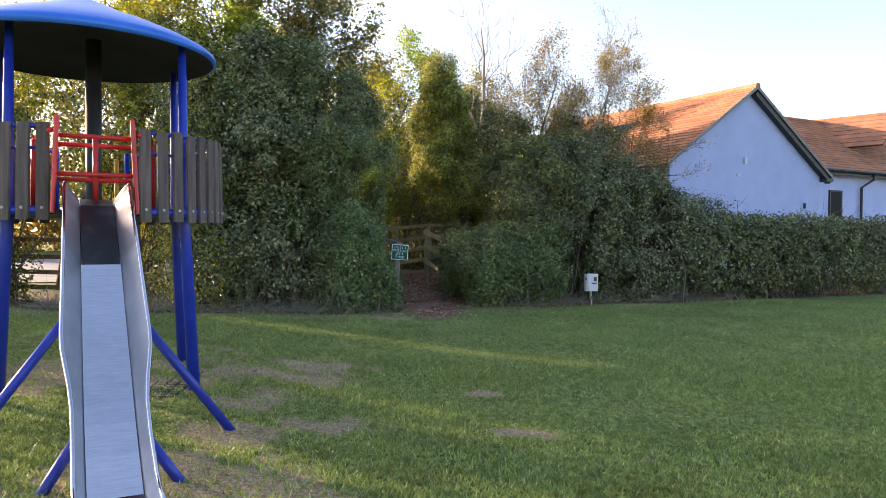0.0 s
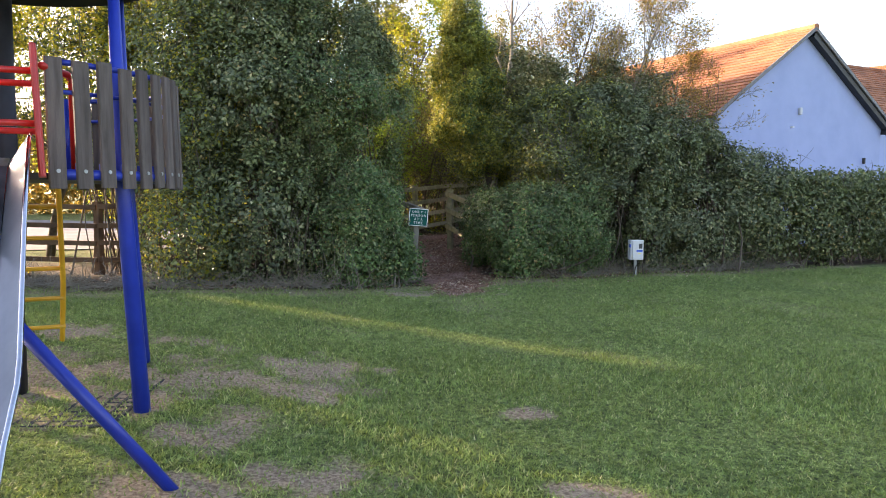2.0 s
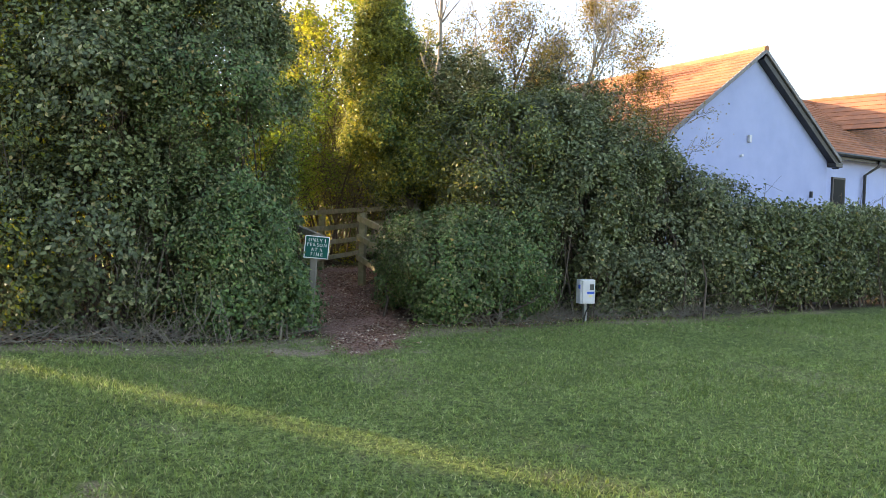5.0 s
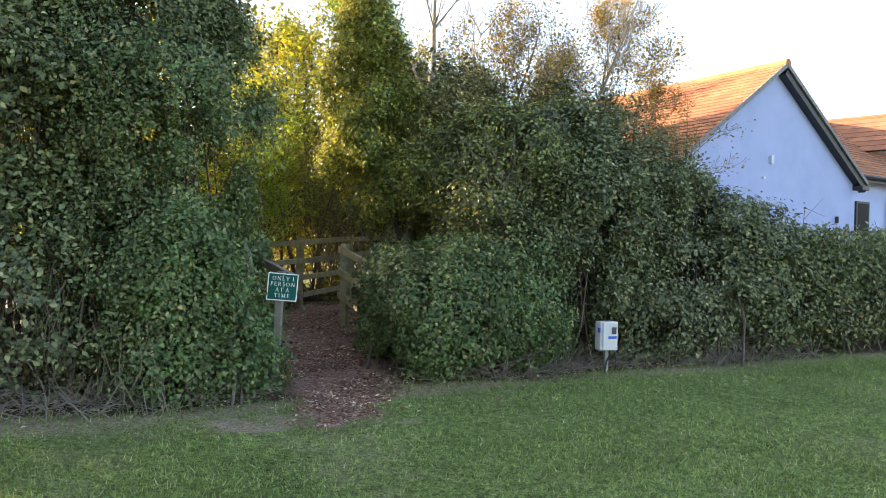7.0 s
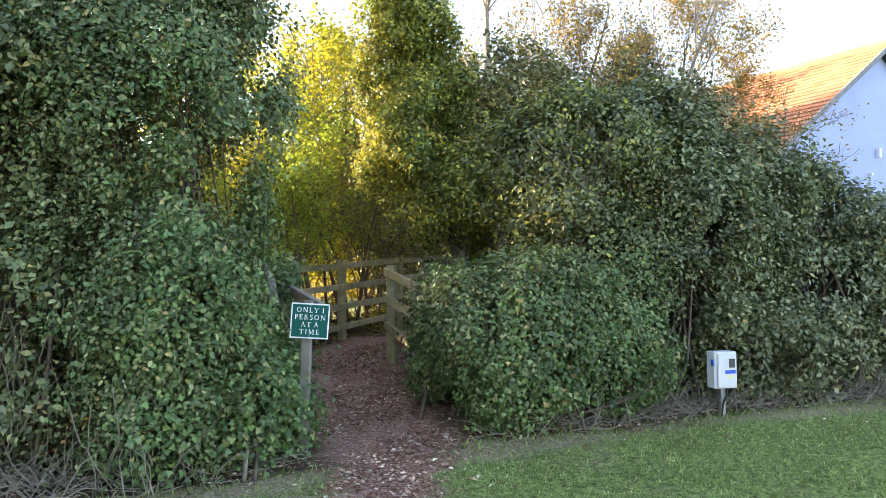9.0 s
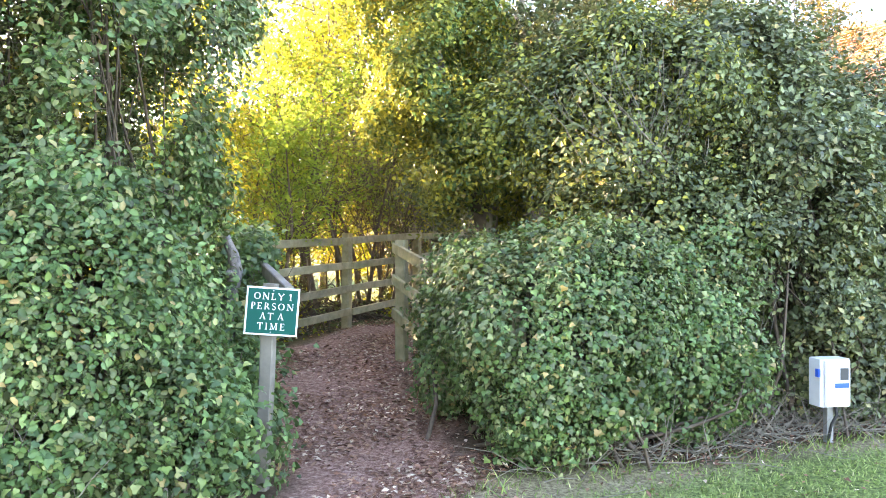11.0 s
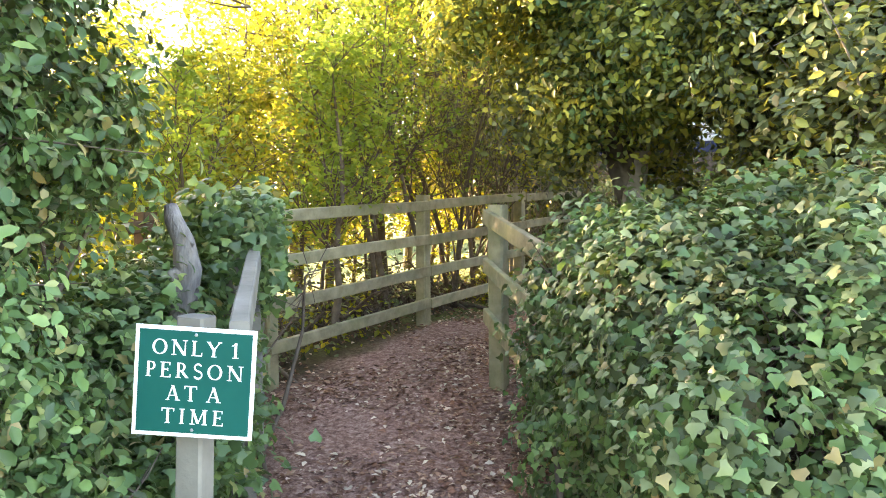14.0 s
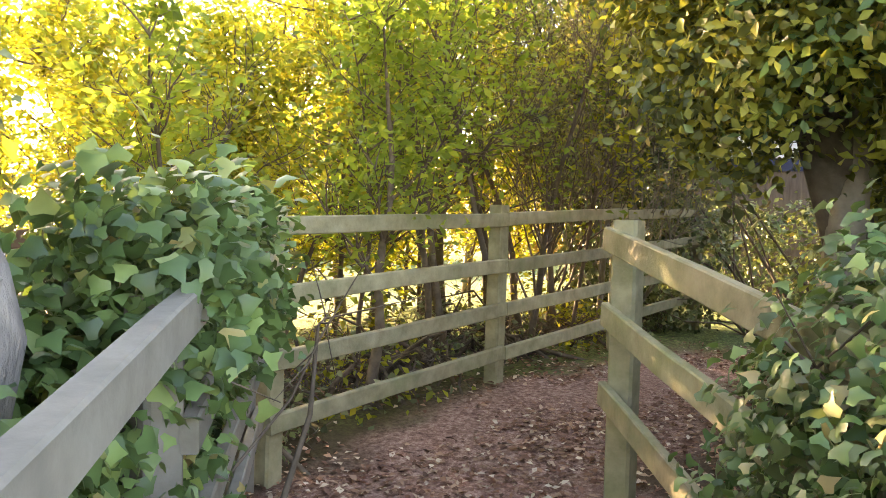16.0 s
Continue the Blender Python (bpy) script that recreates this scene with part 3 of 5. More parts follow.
def build_ground():
    xs = np.concatenate([[-900, -200, -60, -25], np.arange(-14, -6, 0.4), np.arange(-6, 4, 0.06), np.arange(4, 14, 0.4), [18, 30, 60, 200, 900]])
    ys = np.concatenate([[-900, -200, -40, -12], np.arange(-6, 0, 0.4), np.arange(0, 19, 0.06), np.arange(19, 30, 0.5), [34, 45, 70, 200, 900]])
    X, Y = np.meshgrid(xs, ys)
    x, y = X.ravel(), Y.ravel()
    z = ground_z(x, y)
    nx = len(xs)
    i = (np.arange(len(ys) - 1)[:, None] * nx + np.arange(nx - 1)[None]).ravel()
    f = np.stack([i, i + 1, i + nx + 1, i + nx], axis=1)
    me = fast_mesh("ground", np.stack([x, y, z], axis=1), f, ground_material())
    me.polygons.foreach_set("use_smooth", np.ones(len(f), bool))
    mu, ba, li = covers(x, y)
    at = me.color_attributes.new("cover", "FLOAT_COLOR", "POINT")
    at.data.foreach_set("color", np.stack([mu, ba, li, np.ones_like(mu)], axis=1).astype(np.float32).ravel())
    return tagged(new("ground", me), "mown lawn with worn bare patches and an earth path", "ground", kind="structure")


build_ground()


def build_grass():
    rng = np.random.default_rng(11)
    n = 500000
    u = rng.random(n)
    y = 2.0 + 14.5 * u ** 1.25
    x = rng.uniform(-1, 1, n) * (2.0 + 0.62 * (y + 1)) + 0.4
    mu, ba, li = covers(x, y)
    patch = lump(np.stack([x, y, np.zeros(n)], axis=1), 21, 2.0)
    bh = behind_hedge(x, y)
    keep = (rng.random(n) > np.maximum(np.maximum(mu * 1.2, ba * 0.8), li * 1.1)) & (bh < 0.25)
    x, y, patch, bh = x[keep], y[keep], patch[keep], bh[keep]
    n = len(x)
    z = ground_z(x, y) - 0.004
    h = (0.020 + 0.024 * rng.random(n) ** 2) * (1 + 0.25 * patch)
    tall = np.where((bh > -0.35) & (rng.random(n) < 0.35), 3.0, 1.0)
    h = h * tall
    a = rng.uniform(0, 6.283, n)
    w = 0.0045 + 0.003 * rng.random(n)
    base = np.stack([x, y, z], axis=1)
    s = np.stack([np.cos(a), np.sin(a), np.zeros(n)], axis=1) * w[:, None]
    ln = rng.normal(0, 0.6, (n, 2)) * h[:, None]
    t = base + np.stack([ln[:, 0], ln[:, 1], h], axis=1)
    v = np.stack([base - s, base + s, t], axis=1).reshape(-1, 3)
    f = np.arange(3 * n).reshape(-1, 3)
    ob = new("grass", fast_mesh("grass", v, f, GRASS_BLADE))
    tagged(ob, "short mown green lawn grass, thin in places", "grass", kind="stuff")


build_grass()


def build_litter():
    rng = np.random.default_rng(12)
    n = 190000
    y = rng.uniform(10.2, 20, n)
    x = rng.uniform(-6, 5.5, n)
    mu, ba, li = covers(x, y)
    keep = rng.random(n) < np.maximum(mu * 1.2, li * 0.6) * (0.55 + 0.45 * lump(np.stack([x, y, 0 * x], axis=1), 31, 4.0)) + 0.02 * (behind_hedge(x, y) > -1.5)
    x, y = x[keep], y[keep]
    n = len(x)
    p = np.stack([x, y, ground_z(x, y) + rng.uniform(0.004, 0.02, n)], axis=1)
    nr = np.tile([0, 0, 1.0], (n, 1))
    ob = new("fallen_leaves", leaf_mesh("fallen_leaves", p, nr, rng.uniform(0.014, 0.058, n), LEAF_LITTER, OVAL, rng, droop=0.0, wild=0.4))
    tagged(ob, "brown and reddish fallen leaves and bark chips scattered on the path", "leaves", kind="stuff")


build_litter()


# ---- timber fences along the footpath ----
def fence_run(label, posts, heights, rail_tops, timber, seed, post_w=0.11, rail_h=0.09, rail_t=0.04, side=1.0, over=0.06, post_extra=0.05, group="footpath fence", first=0):
    """Posts joined by rails nailed to one face. rail_tops: heights of the rails' tops above the foot."""
    rng = random.Random(seed)
    ob = thing("post_and_rail_fence", label, "fence", group)
    for (x, y), h in list(zip(posts, heights))[first:]:
        z = float(ground_z(x, y))
        lx, ly = rng.uniform(-0.012, 0.012), rng.uniform(-0.012, 0.012)
        part("post", Build().beam((x, y, z - 0.1), (x + lx, y + ly, z + h + post_extra), post_w, post_w * 0.92, (0.3, 1, 0), 0.012, 3, 0.003, rng), timber, ob)
    for k in range(len(posts) - 1):
        a, b = Vector((*posts[k], 0)), Vector((*posts[k + 1], 0))
        d = (b - a).normalized()
        off = Vector((d.y, -d.x, 0)) * side * (post_w / 2 + rail_t / 2 + 0.002)
        za, zb = float(ground_z(*posts[k])), float(ground_z(*posts[k + 1]))
        for t in rail_tops:
            e0, e1 = rng.uniform(-0.012, 0.012), rng.uniform(-0.012, 0.012)
            p0 = a + off - d * (over if k == 0 else -0.004) + Vector((0, 0, za + heights[k] + t - rail_h / 2 + e0))
            p1 = b + off + d * (over if k == len(posts) - 2 else -0.004) + Vector((0, 0, zb + heights[k + 1] + t - rail_h / 2 + e1))
            part("rail", Build().beam(p0, p1, rail_t, rail_h, (0, 0, 1), 0.006, 5, 0.003, rng), timber, ob)
    return ob


def post_h(x, y, top):
    return top - float(ground_z(x, y))


FL, FM, FN, FO = (-2.51, 15.36), (-1.94, 17.20), (-1.36, 19.0), (-0.75, 20.9)
fence_run("greenish weathered timber fence of four rails beside the path", [FL, FM, FN, FO], [post_h(*FL, 1.575), post_h(*FM, 1.665), post_h(*FN, 1.755), post_h(*FO, 1.85)], [0.0, -0.31, -0.62, -0.91], FENCE_WOOD, 5)
LS, LE = (-1.06, 12.53), (-1.74, 13.755)
LX = (-2.57, 15.23)
fence_run("single bleached grey rail between the sign and an ivy-clad post", [LS, LE], [post_h(*LS, 1.262), post_h(*LE, 1.40)], [0.0], FENCE_GREY, 6, side=1.0, over=0.02, post_extra=-0.12, rail_t=0.055, rail_h=0.095, first=2)
fence_run("bleached grey rail fence beside the path, wrapped in ivy", [LE, LX], [post_h(*LE, 1.40), post_h(*LX, 1.56)], [0.0, -0.31, -0.60, -0.86], FENCE_GREY, 16, side=1.0, over=0.02, post_extra=-0.02, rail_t=0.045, rail_h=0.09)
RA, RB, RC = (-0.90, 15.68), (-0.22, 14.25), (0.40, 13.30)
fence_run("mossy timber fence of three rails overgrown with ivy", [RA, RB, RC], [post_h(*RA, 1.575), post_h(*RB, 1.36), post_h(*RC, 1.12)], [0.0, -0.33, -0.69], FENCE_WOOD, 7, side=1.0, over=0.05, post_w=0.115, rail_h=0.105, post_extra=0.03)
# brown rail fence by the road
BF = [(-13.0, 11.2), (-10.9, 11.55), (-8.85, 11.9), (-6.75, 12.2), (-4.7, 13.2), (-3.4, 15.2)]
fence_run("brown stained four-rail fence beyond the play area", BF, [1.25] * 6, [0.0, -0.33, -0.64, -0.94], FENCE_BROWN, 8, post_w=0.13, rail_h=0.085, side=1.0, group="roadside fence")


# ---- sign ----
# capitals with serifs, cap height 1: lines (x0, y0, x1, y1, width), arcs (cx, cy, rx, ry, from, to, width)
def stem(x, lo=True, hi=True, w=0.17):
    return [(x, 0, x, 1, w)] + [(x - 0.17, y, x + 0.17, y, 0.06) for y, on in ((0.03, lo), (0.97, hi)) if on]


BOWL = [(0.15, 0.97, 0.36, 0.97, 0.07), (0.15, 0.48, 0.36, 0.48, 0.07), (0.36, 0.725, 0.20, 0.245, -90, 90, 0.15)]
GLYPHS = {
    "O": [(0.45, 0.5, 0.40, 0.47, 0, 360, 0.17)],
    "N": stem(0.15, True, True, 0.08) + [(0.12, 1, 0.85, 0, 0.17)] + [(0.87, 0, 0.87, 1, 0.08), (0.70, 0.97, 1.02, 0.97, 0.06)],
    "L": stem(0.18) + [(0.18, 0.03, 0.66, 0.03, 0.07), (0.66, 0.0, 0.68, 0.24, 0.07)],
    "Y": [(0.06, 1, 0.44, 0.45, 0.17), (0.82, 1, 0.44, 0.45, 0.08), (0.44, 0, 0.44, 0.5, 0.17), (0.27, 0.03, 0.61, 0.03, 0.06), (-0.04, 0.97, 0.22, 0.97, 0.06), (0.68, 0.97, 0.94, 0.97, 0.06)],
    "1": [(0.25, 0, 0.25, 1, 0.17), (0.05, 0.03, 0.45, 0.03, 0.06), (0.04, 0.80, 0.25, 0.96, 0.08)],
    "P": stem(0.18, True, False) + BOWL,
    "R": stem(0.18, True, False) + BOWL + [(0.36, 0.5, 0.76, 0.02, 0.17)],
    "E": stem(0.18) + [(0.18, 0.97, 0.62, 0.97, 0.07), (0.18, 0.52, 0.50, 0.52, 0.07), (0.18, 0.03, 0.66, 0.03, 0.07), (0.62, 0.80, 0.62, 1, 0.06), (0.50, 0.42, 0.50, 0.62, 0.06), (0.67, 0, 0.67, 0.22, 0.06)],
    "S": [(0.32, 0.745, 0.22, 0.225, 25, 270, 0.13), (0.32, 0.265, 0.25, 0.235, -155, 90, 0.14)],
    "A": [(0.43, 1, 0.10, 0, 0.08), (0.41, 1, 0.76, 0, 0.17), (0.22, 0.33, 0.64, 0.33, 0.06), (-0.03, 0.03, 0.24, 0.03, 0.06), (0.60, 0.03, 0.92, 0.03, 0.06)],
    "T": stem(0.42, True, False) + [(0.02, 0.97, 0.82, 0.97, 0.07), (0.04, 0.78, 0.04, 1, 0.06), (0.80, 0.78, 0.80, 1, 0.06)],
    "I": stem(0.18),
    "M": stem(0.15, True, True, 0.08) + [(0.13, 1, 0.52, 0.08, 0.17), (0.52, 0.08, 0.90, 1, 0.08)] + stem(0.94),
}


def glyph(ch, size, depth):
    """One raised capital; its strokes lie a hair above one another."""
    b = Build()
    for k, e in enumerate(GLYPHS[ch]):
        up = Vector((0, 0, depth + 0.00012 * k))
        if len(e) == 5:
            a, c = Vector((e[0], e[1], 0)), Vector((e[2], e[3], 0))
            n = Vector((-(c - a).y, (c - a).x, 0)).normalized() * e[4] / 2
            if abs(n.y) > 0.01 and abs(n.x) > 0.01:  # slanted strokes end level
                n = Vector((math.copysign(e[4] / 2 / max(0.6, abs(n.x) * 2 / e[4]), n.x), 0, 0))
            b.prism([(a + n) * size, (a - n) * size, (c - n) * size, (c + n) * size], up)
            continue
        cx, cy, rx, ry, d0, d1, w = e
        steps = max(10, int(abs(d1 - d0) / 14))
        rim = []
        for i in range(steps + 1):
            t = radians(d0 + (d1 - d0) * i / steps)
            h = (0.035 + (w / 2 - 0.035) * abs(math.cos(t))) if ch != "S" else w / 2 * (0.55 + 0.45 * abs(math.sin(t)))
            rim.append(((cx + (rx + h) * math.cos(t), cy + (ry + h * 0.9) * math.sin(t)), (cx + (rx - h) * math.cos(t), cy + (ry - h * 0.9) * math.sin(t))))
        for (o0, i0), (o1, i1) in zip(rim, rim[1:]):
            b.prism([Vector((*q, 0)) * size for q in (o0, i0, i1, o1)], up)
    return b


def letters(word, size, mat, parent, y, z, width):
    """Raised capitals spread over width and centred on y, each a mesh of its own."""
    made, x = [], 0.0
    for ch in word:
        if ch == " ":
            x += size * 0.36
            continue
        b = glyph(ch, size, 0.0008)
        lo, hi = min(v[0] for v in b.v), max(v[0] for v in b.v)
        made.append((ch, b, x - lo))
        x += hi - lo
    gap = (width - x) / max(1, len(made) - 1)
    for i, (ch, b, dx) in enumerate(made):
        ob = part("letter", b, mat, parent)
        ob.matrix_local = pose(dx + gap * i - width / 2, y - size / 2, z)


def build_sign():
    ob = thing("path_sign", "green sign with white border on a grey leaning timber post", "sign", at=(-1.045, 12.44, 0))
    z = float(ground_z(-1.045, 12.44))
    part("post", Build().beam((-0.10, 0.062, z - 0.1), (-0.03, 0.062, 1.285), 0.085, 0.07, (0, 1, 0), 0.008, 4, 0.002, random.Random(4)), FENCE_GREY, ob)
    tilt = pose(0, 0, 1.117, 90, 0, 17) @ pose(0, 0, 0, 0, 0, -4.5)
    bd = part("board", Build().prism([(-0.16, -0.148, 0), (0.16, -0.148, 0), (0.16, 0.148, 0), (-0.16, 0.148, 0)], (0, 0, 0.004)), WHITE_PAINT, ob, "white sign board edge")
    bd.matrix_local = tilt
    face = part("face", Build().prism([(-0.149, -0.137, 0.0045), (0.149, -0.137, 0.0045), (0.149, 0.137, 0.0045), (-0.149, 0.137, 0.0045)], (0, 0, 0.0012)), SIGN_GREEN, bd, "dark green sign face")
    for s, dy, w in (("ONLY 1", 0.092, 0.228), ("PERSON", 0.031, 0.258), ("AT A", -0.030, 0.147), ("TIME", -0.092, 0.164)):
        letters(s, 0.041, WHITE_PAINT, bd, dy, 0.0059, w)
    for sx, sy in ((0, 0.128), (0, -0.128)):
        part("screw", Build().lathe([(0, 0.003), (0.004, 0.002), (0.005, 0)], 8, (sx, sy, 0.0058)), GALV, bd)
    return ob


build_sign()


# ---- electric box on a post ----
def build_box():
    x, y = 2.78, 14.20
    z = float(ground_z(x, y))
    ob = thing("meter_box", "off-white plastic control box with labels on a short metal post", "utility box", at=(x, y, z), rz=18)
    part("post", Build().beam((0, 0, -0.1), (0, 0, 0.32), 0.055, 0.055, (0, 1, 0), 0.006), GALV, ob)
    body = part("body", Build().beam((0, -0.01, 0.29), (0, -0.01, 0.655), 0.255, 0.16, (0, 1, 0), 0.018), BOX_WHITE, ob)
    part("cover", Build().beam((0, -0.10, 0.30), (0, -0.10, 0.645), 0.215, 0.03, (0, 1, 0), 0.01), BOX_WHITE, ob)
    part("label_panel", Build().prism([(0.015, -0.1165, 0.50), (0.085, -0.1165, 0.50), (0.085, -0.1165, 0.59), (0.015, -0.1165, 0.59)], (0, 0.002, 0)), GREY_LABEL, body, "dark grey keypad panel")
    part("label_panel", Build().prism([(-0.03, -0.1165, 0.44), (0.09, -0.1165, 0.44), (0.09, -0.1165, 0.475), (-0.03, -0.1165, 0.475)], (0, 0.002, 0)), BLUE_LABEL, body, "blue label strip")
    part("label_panel", Build().prism([(0.0, -0.1165, 0.395), (0.06, -0.1165, 0.395), (0.06, -0.1165, 0.42), (0.0, -0.1165, 0.42)], (0, 0.002, 0)), YELLOW_LABEL, body, "pale yellow label")
    part("hinge", Build().beam((-0.135, -0.06, 0.52), (-0.135, -0.06, 0.58), 0.02, 0.04, (0, 1, 0), 0.004), BLUE_LABEL, body, "blue side latch")
    part("cable", Build().tube([(0.02, -0.05, 0.30), (0.03, -0.055, 0.22), (-0.01, -0.05, 0.15), (-0.03, -0.045, 0.05), (-0.03, -0.04, -0.04)], 0.011, 8), BLACK_PAINT, ob, "black supply cable", smooth=True)
    return ob


build_box()


# ---- play tower with slide ----
TC = (-2.70, 4.95)
AXIS = -57.6  # way of the slide from the tower's middle
FLOOR = 1.56


def ring_pt(deg, r, z):
    return (r * math.cos(radians(deg)), r * math.sin(radians(deg)), z)


def build_tower():
    z0 = 0.09
    ob = thing("play_tower", "round wooden-walled play tower with blue legs and a blue roof", "play tower", at=(*TC, z0), rz=AXIS)
    # legs at 45 degrees to the slide, splayed below the floor, upright above
    for a in (47.0, 127.5, 234.0, 320.0):
        part("leg", Build().tube([ring_pt(a, 1.10, -0.1), ring_pt(a, 0.985, FLOOR - 0.02), ring_pt(a, 0.96, 3.06)], [0.055, 0.05, 0.032], 14), PAINT_BLUE, ob, "blue painted steel leg", smooth=True)
    part("centre_post", Build().tube([(0, 0, -0.1), (0, 0, 3.15)], 0.07, 16), BLACK_PAINT, ob, "black painted timber centre post", smooth=True)
    deck = [ring_pt(a, 1.07, FLOOR - 0.05) for a in range(0, 360, 15)]
    part("floor", Build().prism(deck, (0, 0, 0.04)), BLACK_PAINT, ob)
    # blue hoops, open at the slide and the ladder
    for z, r, rad in ((FLOOR - 0.02, 1.10, 0.035), (FLOOR + 0.64, 1.10, 0.018), (FLOOR + 0.47, 1.08, 0.014)):
        for a0, a1 in ((20, 160), (200, 340)):
            part("hoop", Build().tube([ring_pt(a0 + (a1 - a0) * i / 22, r, z) for i in range(23)], rad, 8), PAINT_BLUE, ob, "curved blue rail", smooth=True)
    rng = random.Random(3)
    for a0 in (19, 203):
        for i in range(19):
            a = a0 + i * 138 / 18
            c, s = math.cos(radians(a)), math.sin(radians(a))
            r = 1.14
            lo, hi = FLOOR - 0.10 + rng.uniform(-0.008, 0.008), FLOOR + 0.66 + rng.uniform(-0.012, 0.012)
            sl = part("slat", Build().beam((r * c, r * s, lo), ((r - 0.015) * c, (r - 0.015) * s, hi), 0.096, 0.028, (c, s, 0), 0.005, 2, 0.002, rng), SLAT_WOOD, ob)
            part("bolt", Build().tube([((r + 0.01) * c, (r + 0.01) * s, FLOOR + 0.0), ((r + 0.02) * c, (r + 0.02) * s, FLOOR + 0.0)], 0.012, 8), GALV, sl)
            part("bracket", Build().beam(((r - 0.035) * c, (r - 0.035) * s, FLOOR - 0.045), ((r - 0.035) * c, (r - 0.035) * s, FLOOR + 0.05), 0.07, 0.03, (c, s, 0), 0.006), PAINT_BLUE, sl)
    # roof: shallow cone with a rolled rim
    prof = [(0.0, 3.52), (0.10, 3.505), (0.26, 3.44), (0.42, 3.37), (0.68, 3.28), (0.97, 3.16), (1.12, 3.08), (1.17, 3.04), (1.175, 3.0), (1.15, 2.985)]
    roof = part("roof", Build().lathe(prof, 64, (0, -0.09, 0)), ROOF_BLUE, ob, "bright blue conical plastic roof", smooth=True)
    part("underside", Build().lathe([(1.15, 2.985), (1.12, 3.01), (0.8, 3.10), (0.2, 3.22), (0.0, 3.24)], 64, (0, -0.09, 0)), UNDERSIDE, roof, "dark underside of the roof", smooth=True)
    # red gate frame at the head of the slide
    for s in (-1, 1):
        part("gate_post", Build().beam((1.19, s * 0.30, FLOOR - 0.04), (1.12, s * 0.27, FLOOR + 0.715), 0.035, 0.075, (1, 0, 0), 0.01), PAINT_RED, ob, "red painted steel gate post")
        part("guard_rail", Build().tube([(1.12, s * 0.31, FLOOR + 0.60), (0.80, s * 0.43, FLOOR + 0.60), (0.75, s * 0.45, FLOOR + 0.55), (0.75, s * 0.45, FLOOR + 0.0)], 0.022, 8), PAINT_RED, ob, "red steel guard rail", smooth=True)
    for z, x in ((0.565, 1.12), (0.51, 0.98), (0.265, 1.15), (0.23, 1.02)):
        part("cross_bar", Build().tube([(x, -0.275, FLOOR + z), (x, 0.275, FLOOR + z)], 0.019, 10), PAINT_RED, ob, "red steel cross bar", smooth=True)
    part("gate_bar", Build().tube([(1.13, 0.0, FLOOR + 0.05), (1.12, 0.0, FLOOR + 0.565)], 0.021, 10), PAINT_RED, ob, "red upright bar", smooth=True)
    # dark rung panels and blue struts at the back, seen through the gate
    for s in (-1, 1):
        part("back_post", Build().tube([(-1.07, s * 0.34, FLOOR), (-1.07, s * 0.34, FLOOR + 0.66)], 0.03, 10), PAINT_BLUE, ob, smooth=True)
    return ob


build_tower()


